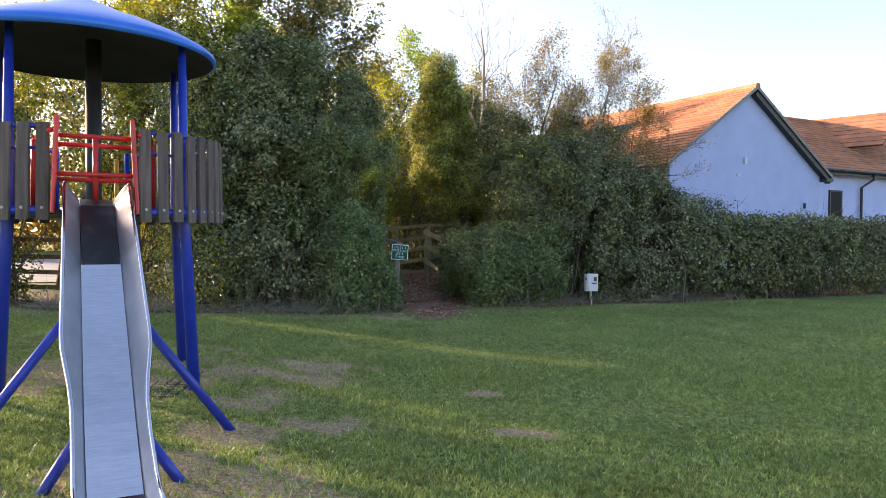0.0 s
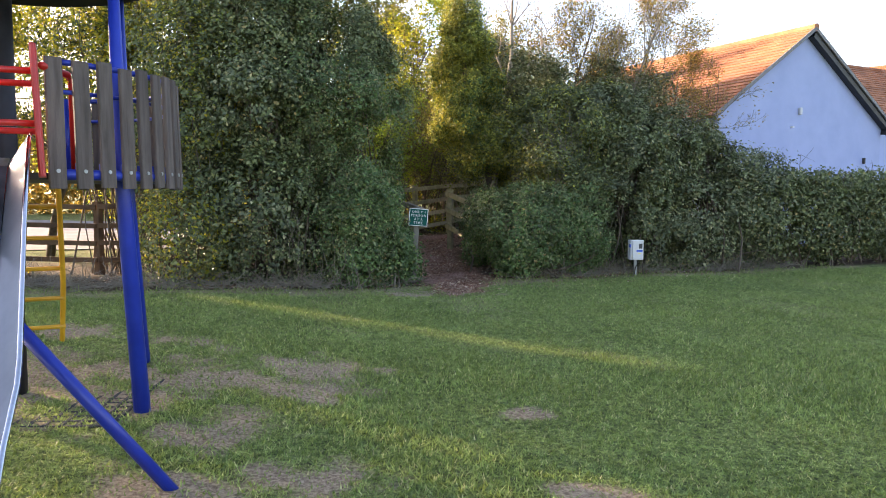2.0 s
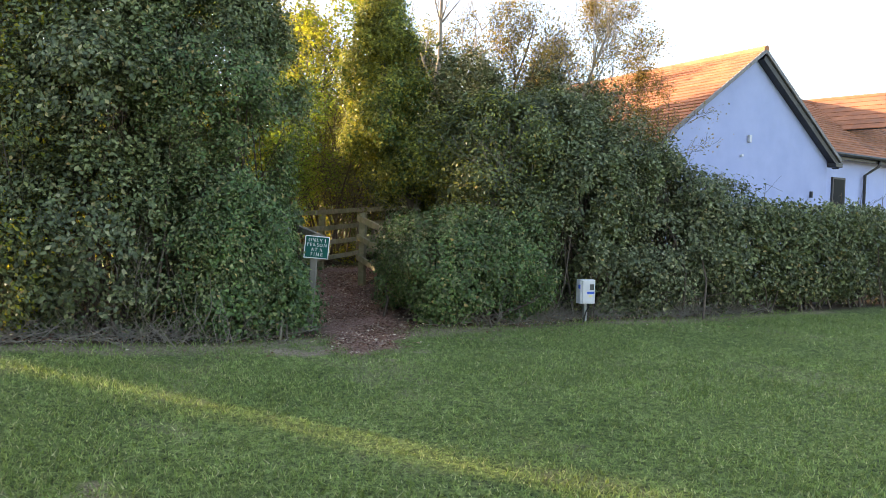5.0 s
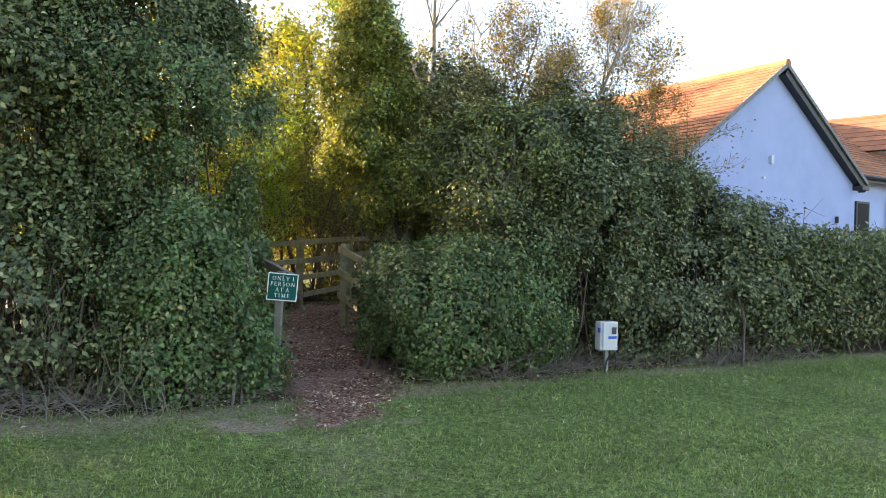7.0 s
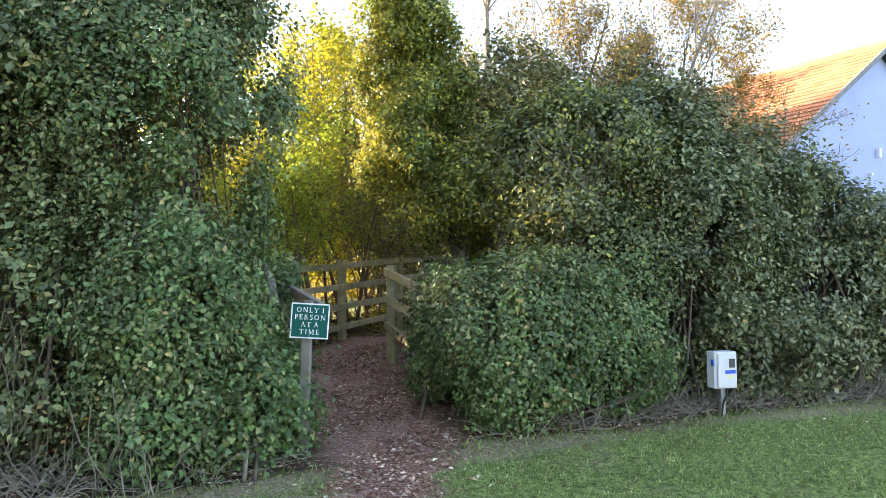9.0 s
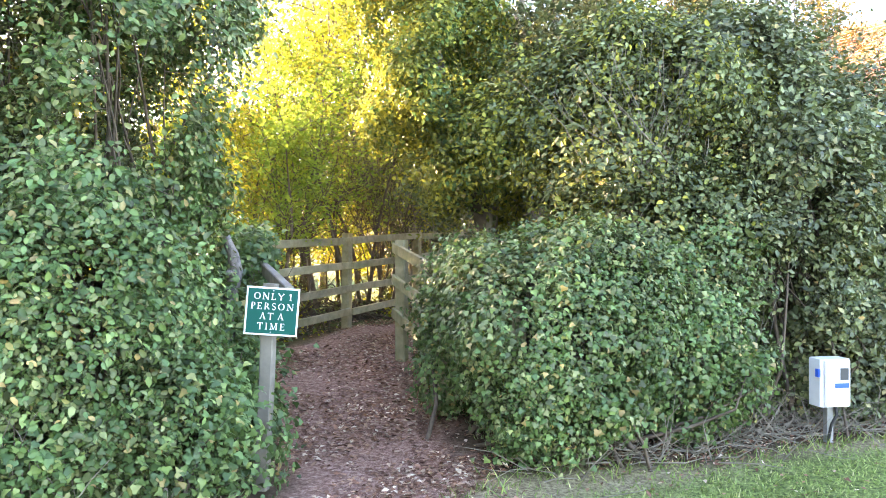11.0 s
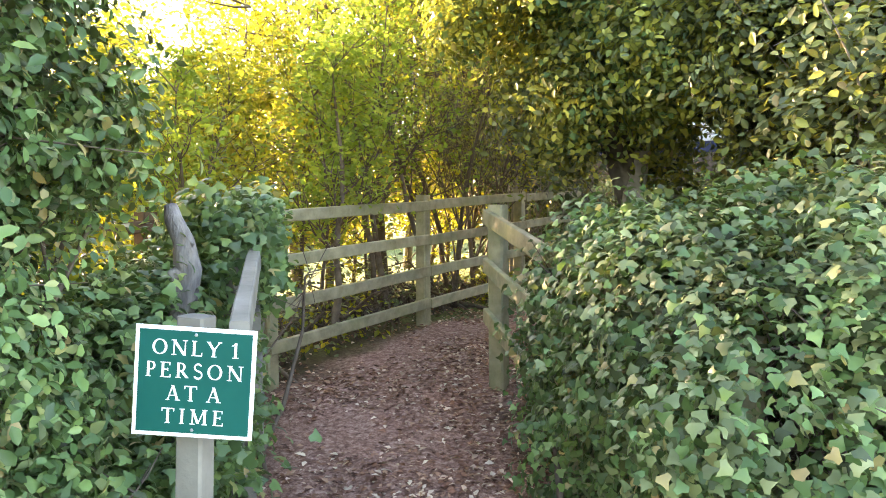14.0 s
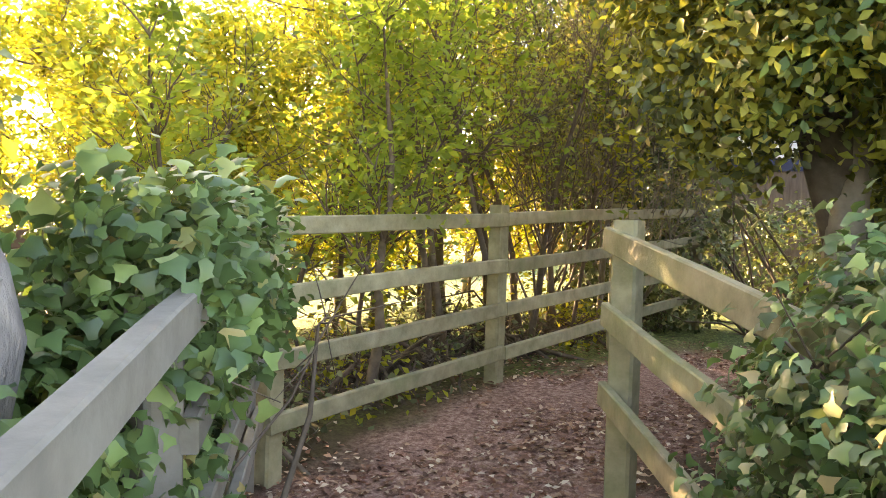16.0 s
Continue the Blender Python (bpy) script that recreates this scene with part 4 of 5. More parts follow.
def build_slide():
    ob = thing("slide", "stainless steel slide with blue struts running down to the lawn", "slide", at=(TC[0] - 0.005, TC[1] - 0.021, 0.0), rz=AXIS + 1.25)
    # along, height, half bed, half width at the rim, side height
    run = [(1.00, 1.72, 0.122, 0.214, 0.13), (1.06, 1.705, 0.122, 0.222, 0.155), (1.20, 1.665, 0.123, 0.222, 0.16), (1.50, 1.465, 0.125, 0.224, 0.16), (1.85, 1.235, 0.127, 0.228, 0.155), (2.56, 0.685, 0.131, 0.240, 0.16), (2.66, 0.61, 0.132, 0.236, 0.155), (2.86, 0.455, 0.133, 0.200, 0.125), (2.98, 0.37, 0.133, 0.188, 0.11), (3.18, 0.25, 0.133, 0.186, 0.10), (3.46, 0.105, 0.133, 0.188, 0.10), (3.60, 0.07, 0.133, 0.188, 0.10), (4.00, 0.055, 0.133, 0.188, 0.09)]
    bed, walls, rims = Build(), (Build(), Build()), (Build(), Build())
    vs, fs = [], []
    for i, (s, z, hb, hw, hh) in enumerate(run):
        vs += [(s, -hb, z), (s, hb, z), (s, -hb, z - 0.012), (s, hb, z - 0.012)]
        if i:
            o = 4 * i
            fs += [(o - 4, o - 3, o + 1, o), (o - 4, o, o + 2, o - 2), (o - 3, o - 1, o + 3, o + 1), (o - 2, o + 2, o + 3, o - 1)]
    bed.add(vs, fs)
    part("bed", bed, STEEL, ob, "polished steel slide bed", smooth=False)
    top = Build()
    for (s0, z0, h0, *_), (s1, z1, h1, *_) in zip(run[:4], run[1:5]):
        top.prism([(s0, -h0 + 0.004, z0 + 0.004), (s0, h0 - 0.004, z0 + 0.004), (s1, h1 - 0.004, z1 + 0.004), (s1, -h1 + 0.004, z1 + 0.004)], (0, 0, -0.003))
    part("entry_plate", top, ENTRY, ob, "worn black upper slide bed")
    for k, sg in enumerate((-1, 1)):
        vs, fs = [], []
        for i, (s, z, hb, hw, hh) in enumerate(run):
            vs += [(s, sg * hb, z - 0.012), (s, sg * hw, z + hh), (s, sg * (hw + 0.012), z + hh), (s, sg * (hb + 0.012), z - 0.014)]
            if i:
                o = 4 * i
                fs += [(o - 4 + j, o - 4 + (j + 1) % 4, o + (j + 1) % 4, o + j) for j in range(4)]
        part("side_wall", walls[k].add(vs, fs), STEEL_DULL, ob, "steel slide side")
        part("rim", rims[k].tube([(s, sg * (hw + 0.008), z + hh) for s, z, hb, hw, hh in run], 0.013, 8), STEEL, ob, smooth=True)
    for s, zt, foot, w in ((2.05, 0.95, 2.08, 0.82), (2.95, 0.30, 3.10, 0.33)):
        for sg in (-1, 1):
            part("strut", Build().tube([(s, sg * 0.17, zt), (foot, sg * (w + 0.08), -0.05)], 0.032, 12), PAINT_BLUE, ob, "blue painted steel strut", smooth=True)
    return ob


build_slide()


def build_ladder():
    ob = thing("tower_ladder", "yellow painted steel ladder leaning on the play tower", "ladder", at=(*TC, 0.0), rz=AXIS + 180)
    for sg in (-1, 1):
        part("rail", Build().tube([(1.15, sg * 0.24, 2.25), (1.30, sg * 0.24, 1.55), (1.50, sg * 0.24, 0.70), (1.73, sg * 0.20, 0.1), (1.76, sg * 0.20, 0.0)], 0.024, 10), PAINT_YELLOW, ob, smooth=True)
    for z, x in ((0.28, 1.64), (0.56, 1.54), (0.84, 1.48), (1.12, 1.42), (1.40, 1.37)):
        part("rung", Build().tube([(x, -0.24, z), (x, 0.24, z)], 0.02, 10), PAINT_YELLOW, ob, smooth=True)
    part("hand_rail", Build().tube([(1.36, 0.24, 1.2), (1.62, 0.27, 1.25), (1.66, 0.27, 1.5), (1.30, 0.25, 2.0)], 0.02, 8), PAINT_YELLOW, ob, smooth=True)
    return ob


build_ladder()
mat_ob = thing("safety_mat", "black perforated rubber safety mat half buried under the tower", "mat", at=(TC[0] + 0.20, TC[1] - 0.15, 0.055), rz=12)
mb = Build()
for i in range(16):
    mb.beam((-0.75 + 0.1 * i, -0.55, 0.012), (-0.75 + 0.1 * i, 0.55, 0.012), 0.035, 0.022)
for i in range(12):
    mb.beam((-0.75, -0.55 + 0.1 * i, 0.012), (0.75, -0.55 + 0.1 * i, 0.012), 0.03, 0.018)
part("grid", mb, RUBBER, mat_ob)


# ---- white house with clay tiled roofs ----
GU = Vector((0.820, 0.572, 0))   # along the gable wall
GV = Vector((-0.572, 0.820, 0))  # away from the lawn
GTOP = Vector((8.74, 22.86, 6.30))
HALF, EAVE_Z = 3.95, 3.62


def tiled_slope(parent, a, b, c, d, rows, name="roof", label="weathered orange clay tile roof"):
    """A roof plane a-b along the ridge, d-c along the eave, in overlapping courses."""
    roof = part(name, Build().prism([p - Vector((0, 0, 0.03)) for p in (a, b, c, d)], (0, 0, -0.05)), DARK_FRAME, parent, label)
    n = (b - a).cross(d - a).normalized()
    if n.z < 0:
        n = -n
    for i in range(rows):
        t0, t1 = i / rows, (i + 1) / rows + 0.25 / rows
        p = [a.lerp(d, t0), b.lerp(c, t0), b.lerp(c, t1), a.lerp(d, t1)]
        q = [p[0] + n * 0.005, p[1] + n * 0.005, p[2] + n * 0.035, p[3] + n * 0.035]
        bd = Build().add(q + [p[2] + n * 0.012, p[3] + n * 0.012, p[0] - n * 0.008, p[1] - n * 0.008], [(0, 1, 2, 3), (3, 2, 4, 5), (5, 4, 7, 6), (0, 3, 5, 6), (1, 7, 4, 2)])
        part("tile_course", bd, TILE, roof)
    return roof


def build_house():
    ob = thing("house", "white rendered bungalow with orange clay tile roofs behind the hedge", "house")
    eL, eR = GTOP - GU * HALF, GTOP + GU * HALF
    eL.z = eR.z = EAVE_Z
    base = -0.1
    depth = 10.5
    gable = [eL + Vector((0, 0, base - EAVE_Z)) + GU * 0.35, eR + Vector((0, 0, base - EAVE_Z)) - GU * 0.35, eR - GU * 0.35 + Vector((0, 0, 0.12)), GTOP - Vector((0, 0, 0.12)), eL + GU * 0.35 + Vector((0, 0, 0.12))]
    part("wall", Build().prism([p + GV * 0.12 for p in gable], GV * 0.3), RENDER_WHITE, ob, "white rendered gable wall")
    for e, s in ((eL, 1), (eR, -1)):
        q = e + GU * (0.35 * s)
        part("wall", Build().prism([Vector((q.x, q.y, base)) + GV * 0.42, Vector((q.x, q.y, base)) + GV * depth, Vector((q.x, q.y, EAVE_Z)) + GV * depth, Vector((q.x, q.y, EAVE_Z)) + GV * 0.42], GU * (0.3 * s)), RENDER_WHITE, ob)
    # main roof
    back = GV * depth
    ov = GV * -0.10
    tiled_slope(ob, GTOP + ov, GTOP + back, eL + back, eL + ov, 24)
    tiled_slope(ob, GTOP + ov, GTOP + back, eR + back, eR + ov, 24)
    part("ridge", Build().tube([GTOP + ov - GV * 0.03, GTOP + back], 0.11, 10), TILE, ob, "half-round ridge tiles")
    # verges: pale mortar edge, deep black soffit on the far slope
    for e in (eL, eR):
        part("verge", Build().beam(GTOP + ov + Vector((0, 0, -0.03)), e + ov + Vector((0, 0, -0.03)), 0.06, 0.10), VERGE, ob, "grey mortar verge")
    part("barge_board", Build().beam(GTOP + GV * 0.02 + Vector((0, 0, -0.20)), eR + GV * 0.02 + Vector((0, 0, -0.20)), 0.20, 0.16), DARK_FRAME, ob, "black barge board")
    part("bracket", Build().beam(eR - GU * 0.35 + Vector((0, 0, -0.16)), eR + GU * 0.02 + Vector((0, 0, -0.16)), 0.3, 0.12), DARK_FRAME, ob)
    part("gutter_end", Build().tube([eR + GU * 0.06 + ov, eR + GU * 0.06 + GV * 2.2], 0.06, 8), DARK_FRAME, ob)
    # roof window in the left slope
    def on_slope(u, v, lift=0.0):
        p = GTOP.lerp(eL, u) + GV * v
        return p + Vector((0, 0, lift))
    rw = [on_slope(0.28, 4.1, 0.08), on_slope(0.28, 5.5, 0.08), on_slope(0.60, 5.5, 0.08), on_slope(0.60, 4.1, 0.08)]
    win = part("roof_window", Build().prism(rw, (0, 0, -0.1)), DARK_FRAME, ob, "dark framed roof window")
    for v0, v1 in ((4.18, 4.76), (4.84, 5.42)):
        part("pane", Build().prism([on_slope(0.30, v0, 0.085), on_slope(0.30, v1, 0.085), on_slope(0.58, v1, 0.085), on_slope(0.58, v0, 0.085)], (0, 0, 0.006)), GLASS_DARK, win)
    # small fittings on the gable
    face = GV * 0.115
    for u, z, w, h, mat, nm in ((-0.30, 3.92, 0.10, 0.20, BOX_WHITE, "alarm_box"), (-0.62, 3.45, 0.09, 0.05, BOX_WHITE, "vent"), (2.75, 2.55, 0.06, 0.18, DARK_FRAME, "wall_lamp")):
        c = GTOP + GU * u
        c.z = z
        part(nm, Build().beam(c + face - GV * 0.04 - Vector((0, 0, h / 2)), c + face - GV * 0.04 + Vector((0, 0, h / 2)), w, 0.08, GV), mat, ob)
    # lower wing to the side
    wo = eR - GU * 0.35 + GV * 0.55
    wlen = 16.0
    wz = 3.92
    wall = [Vector((wo.x, wo.y, base)), Vector((wo.x, wo.y, base)) + GU * wlen, Vector((wo.x, wo.y, wz)) + GU * wlen, Vector((wo.x, wo.y, wz))]
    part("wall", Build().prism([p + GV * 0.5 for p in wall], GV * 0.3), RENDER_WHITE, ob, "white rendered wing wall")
    re, rr = Vector((wo.x, wo.y, 4.0)) + GV * 0.1, Vector((wo.x, wo.y, 6.6)) + GV * 4.2
    tiled_slope(ob, rr - GU * 1.5, rr + GU * wlen, re + GU * wlen, re, 22)
    part("ridge", Build().tube([rr - GU * 1.5, rr + GU * wlen], 0.10, 10), TILE, ob)
    # a further roof behind the wing, its slope towards the sun
    fa, fb = Vector((13.4, 34.5, 6.75)), Vector((17.25, 30.95, 6.75))
    down = Vector((-1.6, -1.76, -1.5))
    tiled_slope(ob, fa, fb, fb + down, fa + down, 7)
    part("ridge", Build().tube([fa, fb], 0.1, 10), TILE, ob)
    part("gutter", Build().tube([re + Vector((0, 0, -0.05)) + GV * -0.03, re + GU * wlen + Vector((0, 0, -0.05)) + GV * -0.03], 0.065, 8), DARK_FRAME, ob, "black gutter")
    part("fascia", Build().beam(re + GV * 0.08 + Vector((0, 0, -0.12)), re + GU * wlen + GV * 0.08 + Vector((0, 0, -0.12)), 0.04, 0.18), DARK_FRAME, ob)
    wf = Vector((wo.x, wo.y, 0)) + GV * 0.485
    for u0, u1, z0, z1 in ((1.95, 2.72, 1.0, 3.25), (6.2, 7.6, 1.2, 3.2)):
        w = part("window", Build().beam(wf + GU * ((u0 + u1) / 2) + Vector((0, 0, z0)), wf + GU * ((u0 + u1) / 2) + Vector((0, 0, z1)), u1 - u0, 0.09, GV), DARK_FRAME, ob, "black framed window")
        part("pane", Build().beam(wf - GV * 0.047 + GU * ((u0 + u1) / 2) + Vector((0, 0, z0 + 0.06)), wf - GV * 0.047 + GU * ((u0 + u1) / 2) + Vector((0, 0, z1 - 0.06)), u1 - u0 - 0.14, 0.01, GV), GLASS_DARK, w)
    dp = wf + GU * 3.85 - GV * 0.08
    part("downpipe", Build().tube([dp + GU * 0.35 - GV * 0.3 + Vector((0, 0, 3.92)), dp + GU * 0.3 - GV * 0.28 + Vector((0, 0, 3.7)), dp + Vector((0, 0, 3.4)), dp + Vector((0, 0, 0.0))], 0.05, 8), DARK_FRAME, ob, smooth=True)
    return ob


build_house()


# pale tarmac beyond the roadside fence
TARMAC = surface("pale worn tarmac", (0.16, 0.15, 0.155), (0.27, 0.255, 0.26), 0.8, 0.9, bump_scale=60, bump_d=0.004)
road = Build().prism([(-60, 23, 0.012), (-13.5, 17.2, 0.012), (-8.8, 19.0, 0.012), (-13, 34, 0.012), (-60, 44, 0.012)], (0, 0, 0.012))
tagged(new("road", road.mesh("road", TARMAC)), "pale worn tarmac road beyond the fence", "road", kind="structure")


# ---- boarded cabin past the bend, seen through the trees ----
def build_cabin():
    NAVY = surface("navy painted board", (0.015, 0.02, 0.06), (0.03, 0.04, 0.10), 4, 0.6)
    z = float(ground_z(0.6, 24.6))
    ob = thing("cabin", "white boarded cabin with a navy band beyond the footpath", "cabin", at=(0.9, 25.4, z), rz=-4)
    part("wall", Build().prism([(-2.2, 0, -0.1), (2.2, 0, -0.1), (2.2, 0, 3.0), (-2.2, 0, 3.0)], (0, 2.4, 0)), SLAT_WOOD, ob, "grey timber lower wall")
    part("band", Build().beam((-2.23, -0.03, 2.25), (2.23, -0.03, 2.25), 0.03, 0.2, (0, 0, 1), 0.008), NAVY, ob, "navy painted band")
    for k in range(5):
        part("board", Build().beam((-2.23, -0.03, 2.42 + 0.13 * k), (2.23, -0.03, 2.42 + 0.13 * k), 0.028, 0.112, (0, 0, 1), 0.008), WHITE_PAINT, ob, "white weatherboard")
    part("roof", Build().prism([(-2.35, -0.2, 3.02), (2.35, -0.2, 3.02), (2.35, 2.6, 3.02), (-2.35, 2.6, 3.02)], (0, 0, 0.09)), DARK_FRAME, ob)
    return ob


build_cabin()


# ---- hedges and bushes ----
def off_path(p):
    """Leaves keep off the footpath."""
    return line_dist(p[:, 0], p[:, 1], PATH_LINE, PATH_HALF) > -0.06


def by_fence(p):
    top = 1.62 + 0.10 * np.sin(5 * p[:, 0] + 3 * p[:, 1]) + 0.05 * np.sin(13 * p[:, 0] - 9 * p[:, 1])
    edge = -0.90 + (15.68 - p[:, 1]) * 0.48
    outside = (p[:, 0] < edge + 0.02) & (p[:, 1] > 14.4) & (p[:, 2] < 1.35) & (p[:, 0] > -1.3)
    return ~outside & (p[:, 2] < top) & (line_dist(p[:, 0], p[:, 1], PATH_LINE, PATH_HALF) > -0.20)


def low_gap(p):
    """The opening under the boughs by the roadside fence."""
    a = (p[:, 0] + 0.6) / -0.92
    beam = (np.abs(p[:, 1] - 8.15 - 0.39 * a) < 0.30) & (np.abs(p[:, 2] - 0.231 * a) < 0.75)
    return ~beam & ~((p[:, 2] < 2.1 + 0.3 * np.sin(3 * p[:, 0])) & (p[:, 0] > -7.9) & (p[:, 0] < -5.2))


def clear_rails(p):
    edge = -1.66 - (p[:, 1] - 13.76) * 0.51
    return (p[:, 2] < 1.64 + 0.05 * np.sin(11 * p[:, 1])) & (off_path(p) | ((p[:, 2] > 1.10 + 0.08 * np.sin(17 * p[:, 1])) & (p[:, 0] < edge + 0.09))) & ~((p[:, 0] > edge - 0.02) & (p[:, 1] > 14.15) & (p[:, 2] < 1.12))


MIXED = dict(second=(LEAF_GREY, 0.35), stems=70, rough_n=14, gap=-0.12)
bush("hedge_bush", "tall dark green mixed hedge bush beside the footpath", [(-2.5, 12.15, 1.2, 1.1, 1.0, 1.5), (-2.5, 12.3, 3.0, 1.15, 1.0, 1.6), (-2.75, 12.4, 4.2, 0.9, 0.85, 1.0), (-1.9, 11.9, 0.9, 0.6, 0.7, 1.1), (-1.85, 12.2, 2.2, 0.55, 0.6, 0.9), (-1.75, 12.6, 3.2, 0.5, 0.5, 1.0)], 135000, LEAF_DARK, 101, 0.044, shape=ROUND_LEAF, base_r=0.4, cut=off_path, second=(LEAF_IVY, 0.35), stems=70, rough_n=14, gap=-0.15)
bush("hedge_bush", "tall dark green mixed hedge bush with grey-green leaves", [(-3.6, 11.5, 1.2, 1.05, 1.05, 1.5), (-3.6, 11.8, 3.0, 1.05, 1.0, 1.6), (-3.5, 12.0, 4.2, 0.95, 0.9, 1.0)], 56000, LEAF_DARK, 102, 0.070, **MIXED)
bush("hedge_bush", "loose green bush with yellowing leaves at the hedge's end", [(-4.5, 11.0, 0.9, 0.85, 0.9, 1.1), (-4.6, 11.5, 2.4, 0.95, 0.9, 1.3), (-4.6, 11.8, 3.7, 0.95, 0.9, 1.1)], 30000, LEAF_DARK, 103, 0.062, second=(LEAF_YELLOW, 0.22), stems=60, gap=-0.35, cut=low_gap)
bush("hedge_bush", "tall green bush arching over the opening by the fence", [(-5.9, 12.6, 3.4, 1.1, 0.9, 1.2), (-5.8, 12.7, 4.8, 1.1, 0.9, 1.1), (-7.1, 12.6, 3.6, 1.1, 0.9, 1.3), (-7.1, 12.8, 5.0, 1.0, 0.9, 1.1)], 26000, LEAF_DARK, 106, 0.072, second=(LEAF_YELLOW, 0.3), stems=60, gap=-0.2, cut=low_gap)
bush("hedge_bush", "green bush behind the play tower", [(-8.6, 10.9, 1.0, 1.1, 1.0, 1.3), (-8.8, 11.5, 2.8, 1.2, 1.0, 1.4), (-8.8, 12.0, 4.6, 1.1, 0.9, 1.3)], 28000, LEAF_DARK, 104, 0.072, second=(LEAF_YELLOW, 0.42), stems=50, gap=-0.3, cut=low_gap)
bush("hedge_bush", "green bush behind the play tower", [(-10.7, 10.2, 1.2, 1.4, 1.0, 1.5), (-10.7, 10.9, 3.0, 1.4, 1.0, 1.5), (-10.8, 11.3, 4.8, 1.2, 1.0, 1.2)], 28000, LEAF_DARK, 105, 0.074, second=(LEAF_YELLOW, 0.36), stems=50, gap=-0.6, cut=low_gap)
bush("hedge_bush", "green bush behind the play tower", [(-13.2, 9.6, 1.4, 1.5, 1.1, 1.6), (-13.2, 10.2, 3.6, 1.5, 1.1, 1.8), (-13.4, 10.6, 5.2, 1.3, 1.0, 1.2)], 24000, LEAF_DARK, 107, 0.08, second=(LEAF_YELLOW, 0.36), stems=50, gap=-0.6, cut=low_gap)
bush("hedge_bush", "tall green bush beyond the play area", [(-12.0, 12.6, 2.0, 1.6, 1.2, 2.2), (-12.0, 13.0, 4.6, 1.5, 1.2, 1.8), (-14.5, 13.2, 3.0, 1.6, 1.3, 3.0), (-16.2, 9.0, 2.6, 1.6, 1.4, 2.8)], 30000, LEAF_DARK, 108, 0.09, second=(LEAF_YELLOW, 0.36), stems=50, gap=-0.7, cut=low_gap)
# on the other side of the footpath
bush("hedge_bush", "tall dark green hedge bush with tangled pale stems", [(1.35, 14.75, 1.2, 0.85, 0.85, 1.3), (1.2, 15.1, 2.45, 0.85, 0.9, 1.15), (1.75, 15.1, 2.85, 0.9, 0.9, 0.8)], 70000, LEAF_DARK, 111, 0.052, shape=ROUND_LEAF, second=(LEAF_COLUMN, 0.18), stems=110, twig_mat=BARK_PALE, cut=off_path, rough_n=12, gap=-0.12)
bush("hedge_bush", "tall grey-green hedge bush", [(2.4, 15.2, 1.3, 1.1, 1.0, 1.5), (2.4, 15.4, 2.55, 1.15, 1.0, 1.05), (3.1, 15.4, 1.7, 0.85, 0.8, 1.35)], 58000, LEAF_GREY, 112, 0.064, second=(LEAF_DARK, 0.5), stems=60, rough_n=12, gap=-0.12)
bush("hedge_bush", "grey-green hedge bush sloping down to the clipped hedge", [(3.7, 15.8, 1.1, 1.05, 0.95, 1.3), (3.6, 15.9, 2.3, 0.95, 0.9, 0.9), (4.7, 16.1, 1.2, 0.9, 0.8, 1.1), (3.1, 15.2, 0.6, 0.8, 0.6, 0.7), (4.3, 15.75, 0.6, 0.8, 0.6, 0.7), (5.3, 16.2, 0.9, 0.7, 0.6, 1.0), (4.4, 16.2, 2.1, 0.9, 0.8, 0.85), (5.4, 16.6, 1.6, 0.9, 0.7, 0.75)], 84000, LEAF_GREY, 113, 0.066, second=(LEAF_DARK, 0.45), stems=60, rough_n=12, gap=-0.12)
ivy_r = [(0.62, 13.35, 0.75, 0.62, 0.62, 0.80), (0.95, 13.55, 0.85, 0.65, 0.6, 0.80), (0.30, 14.0, 0.95, 0.60, 0.70, 0.72), (0.35, 13.6, 1.05, 0.52, 0.6, 0.60), (-0.08, 14.35, 1.08, 0.42, 0.50, 0.58), (0.15, 13.8, 1.1, 0.45, 0.5, 0.58), (0.62, 13.15, 0.45, 0.42, 0.42, 0.5), (0.6, 14.0, 1.2, 0.55, 0.5, 0.6), (1.0, 13.55, 0.9, 0.5, 0.5, 0.65), (0.75, 13.3, 0.95, 0.45, 0.4, 0.5), (1.5, 13.95, 0.7, 0.65, 0.5, 0.8), (1.85, 14.2, 0.9, 0.55, 0.5, 0.85), (1.3, 14.1, 1.1, 0.6, 0.5, 0.6), (0.78, 13.12, 0.85, 0.42, 0.34, 0.55), (-0.20, 14.15, 0.55, 0.26, 0.34, 0.48), (-0.30, 14.5, 0.95, 0.25, 0.40, 0.42)]
bush("ivy", "glossy ivy with broad leaves smothering the footpath fence", ivy_r, 66000, LEAF_IVY, 121, 0.039, shape=IVY, stems=60, category="ivy", depth=0.3, spread=0.055, cut=by_fence, gap=-1.05, bump_amt=0.2, rough_n=30, rough_r=(0.12, 0.30), second=(LEAF_DARK, 0.25))
bush("ivy", "glossy ivy wrapped round the fence and a dead stump", [(-1.72, 14.02, 1.40, 0.20, 0.20, 0.24), (-1.92, 14.0, 1.5, 0.30, 0.32, 0.24), (-1.80, 14.2, 1.46, 0.26, 0.36, 0.22), (-1.86, 14.3, 1.42, 0.30, 0.42, 0.26), (-1.84, 14.1, 1.25, 0.34, 0.40, 0.36), (-2.15, 14.75, 1.2, 0.36, 0.42, 0.42), (-2.0, 13.6, 0.8, 0.34, 0.5, 0.5), (-2.5, 14.2, 0.7, 0.5, 0.7, 0.7)], 17000, LEAF_IVY, 122, 0.050, shape=IVY, stems=4, base_r=0.08, category="ivy", depth=0.25, spread=0.05, gap=-0.8, cut=clear_rails)
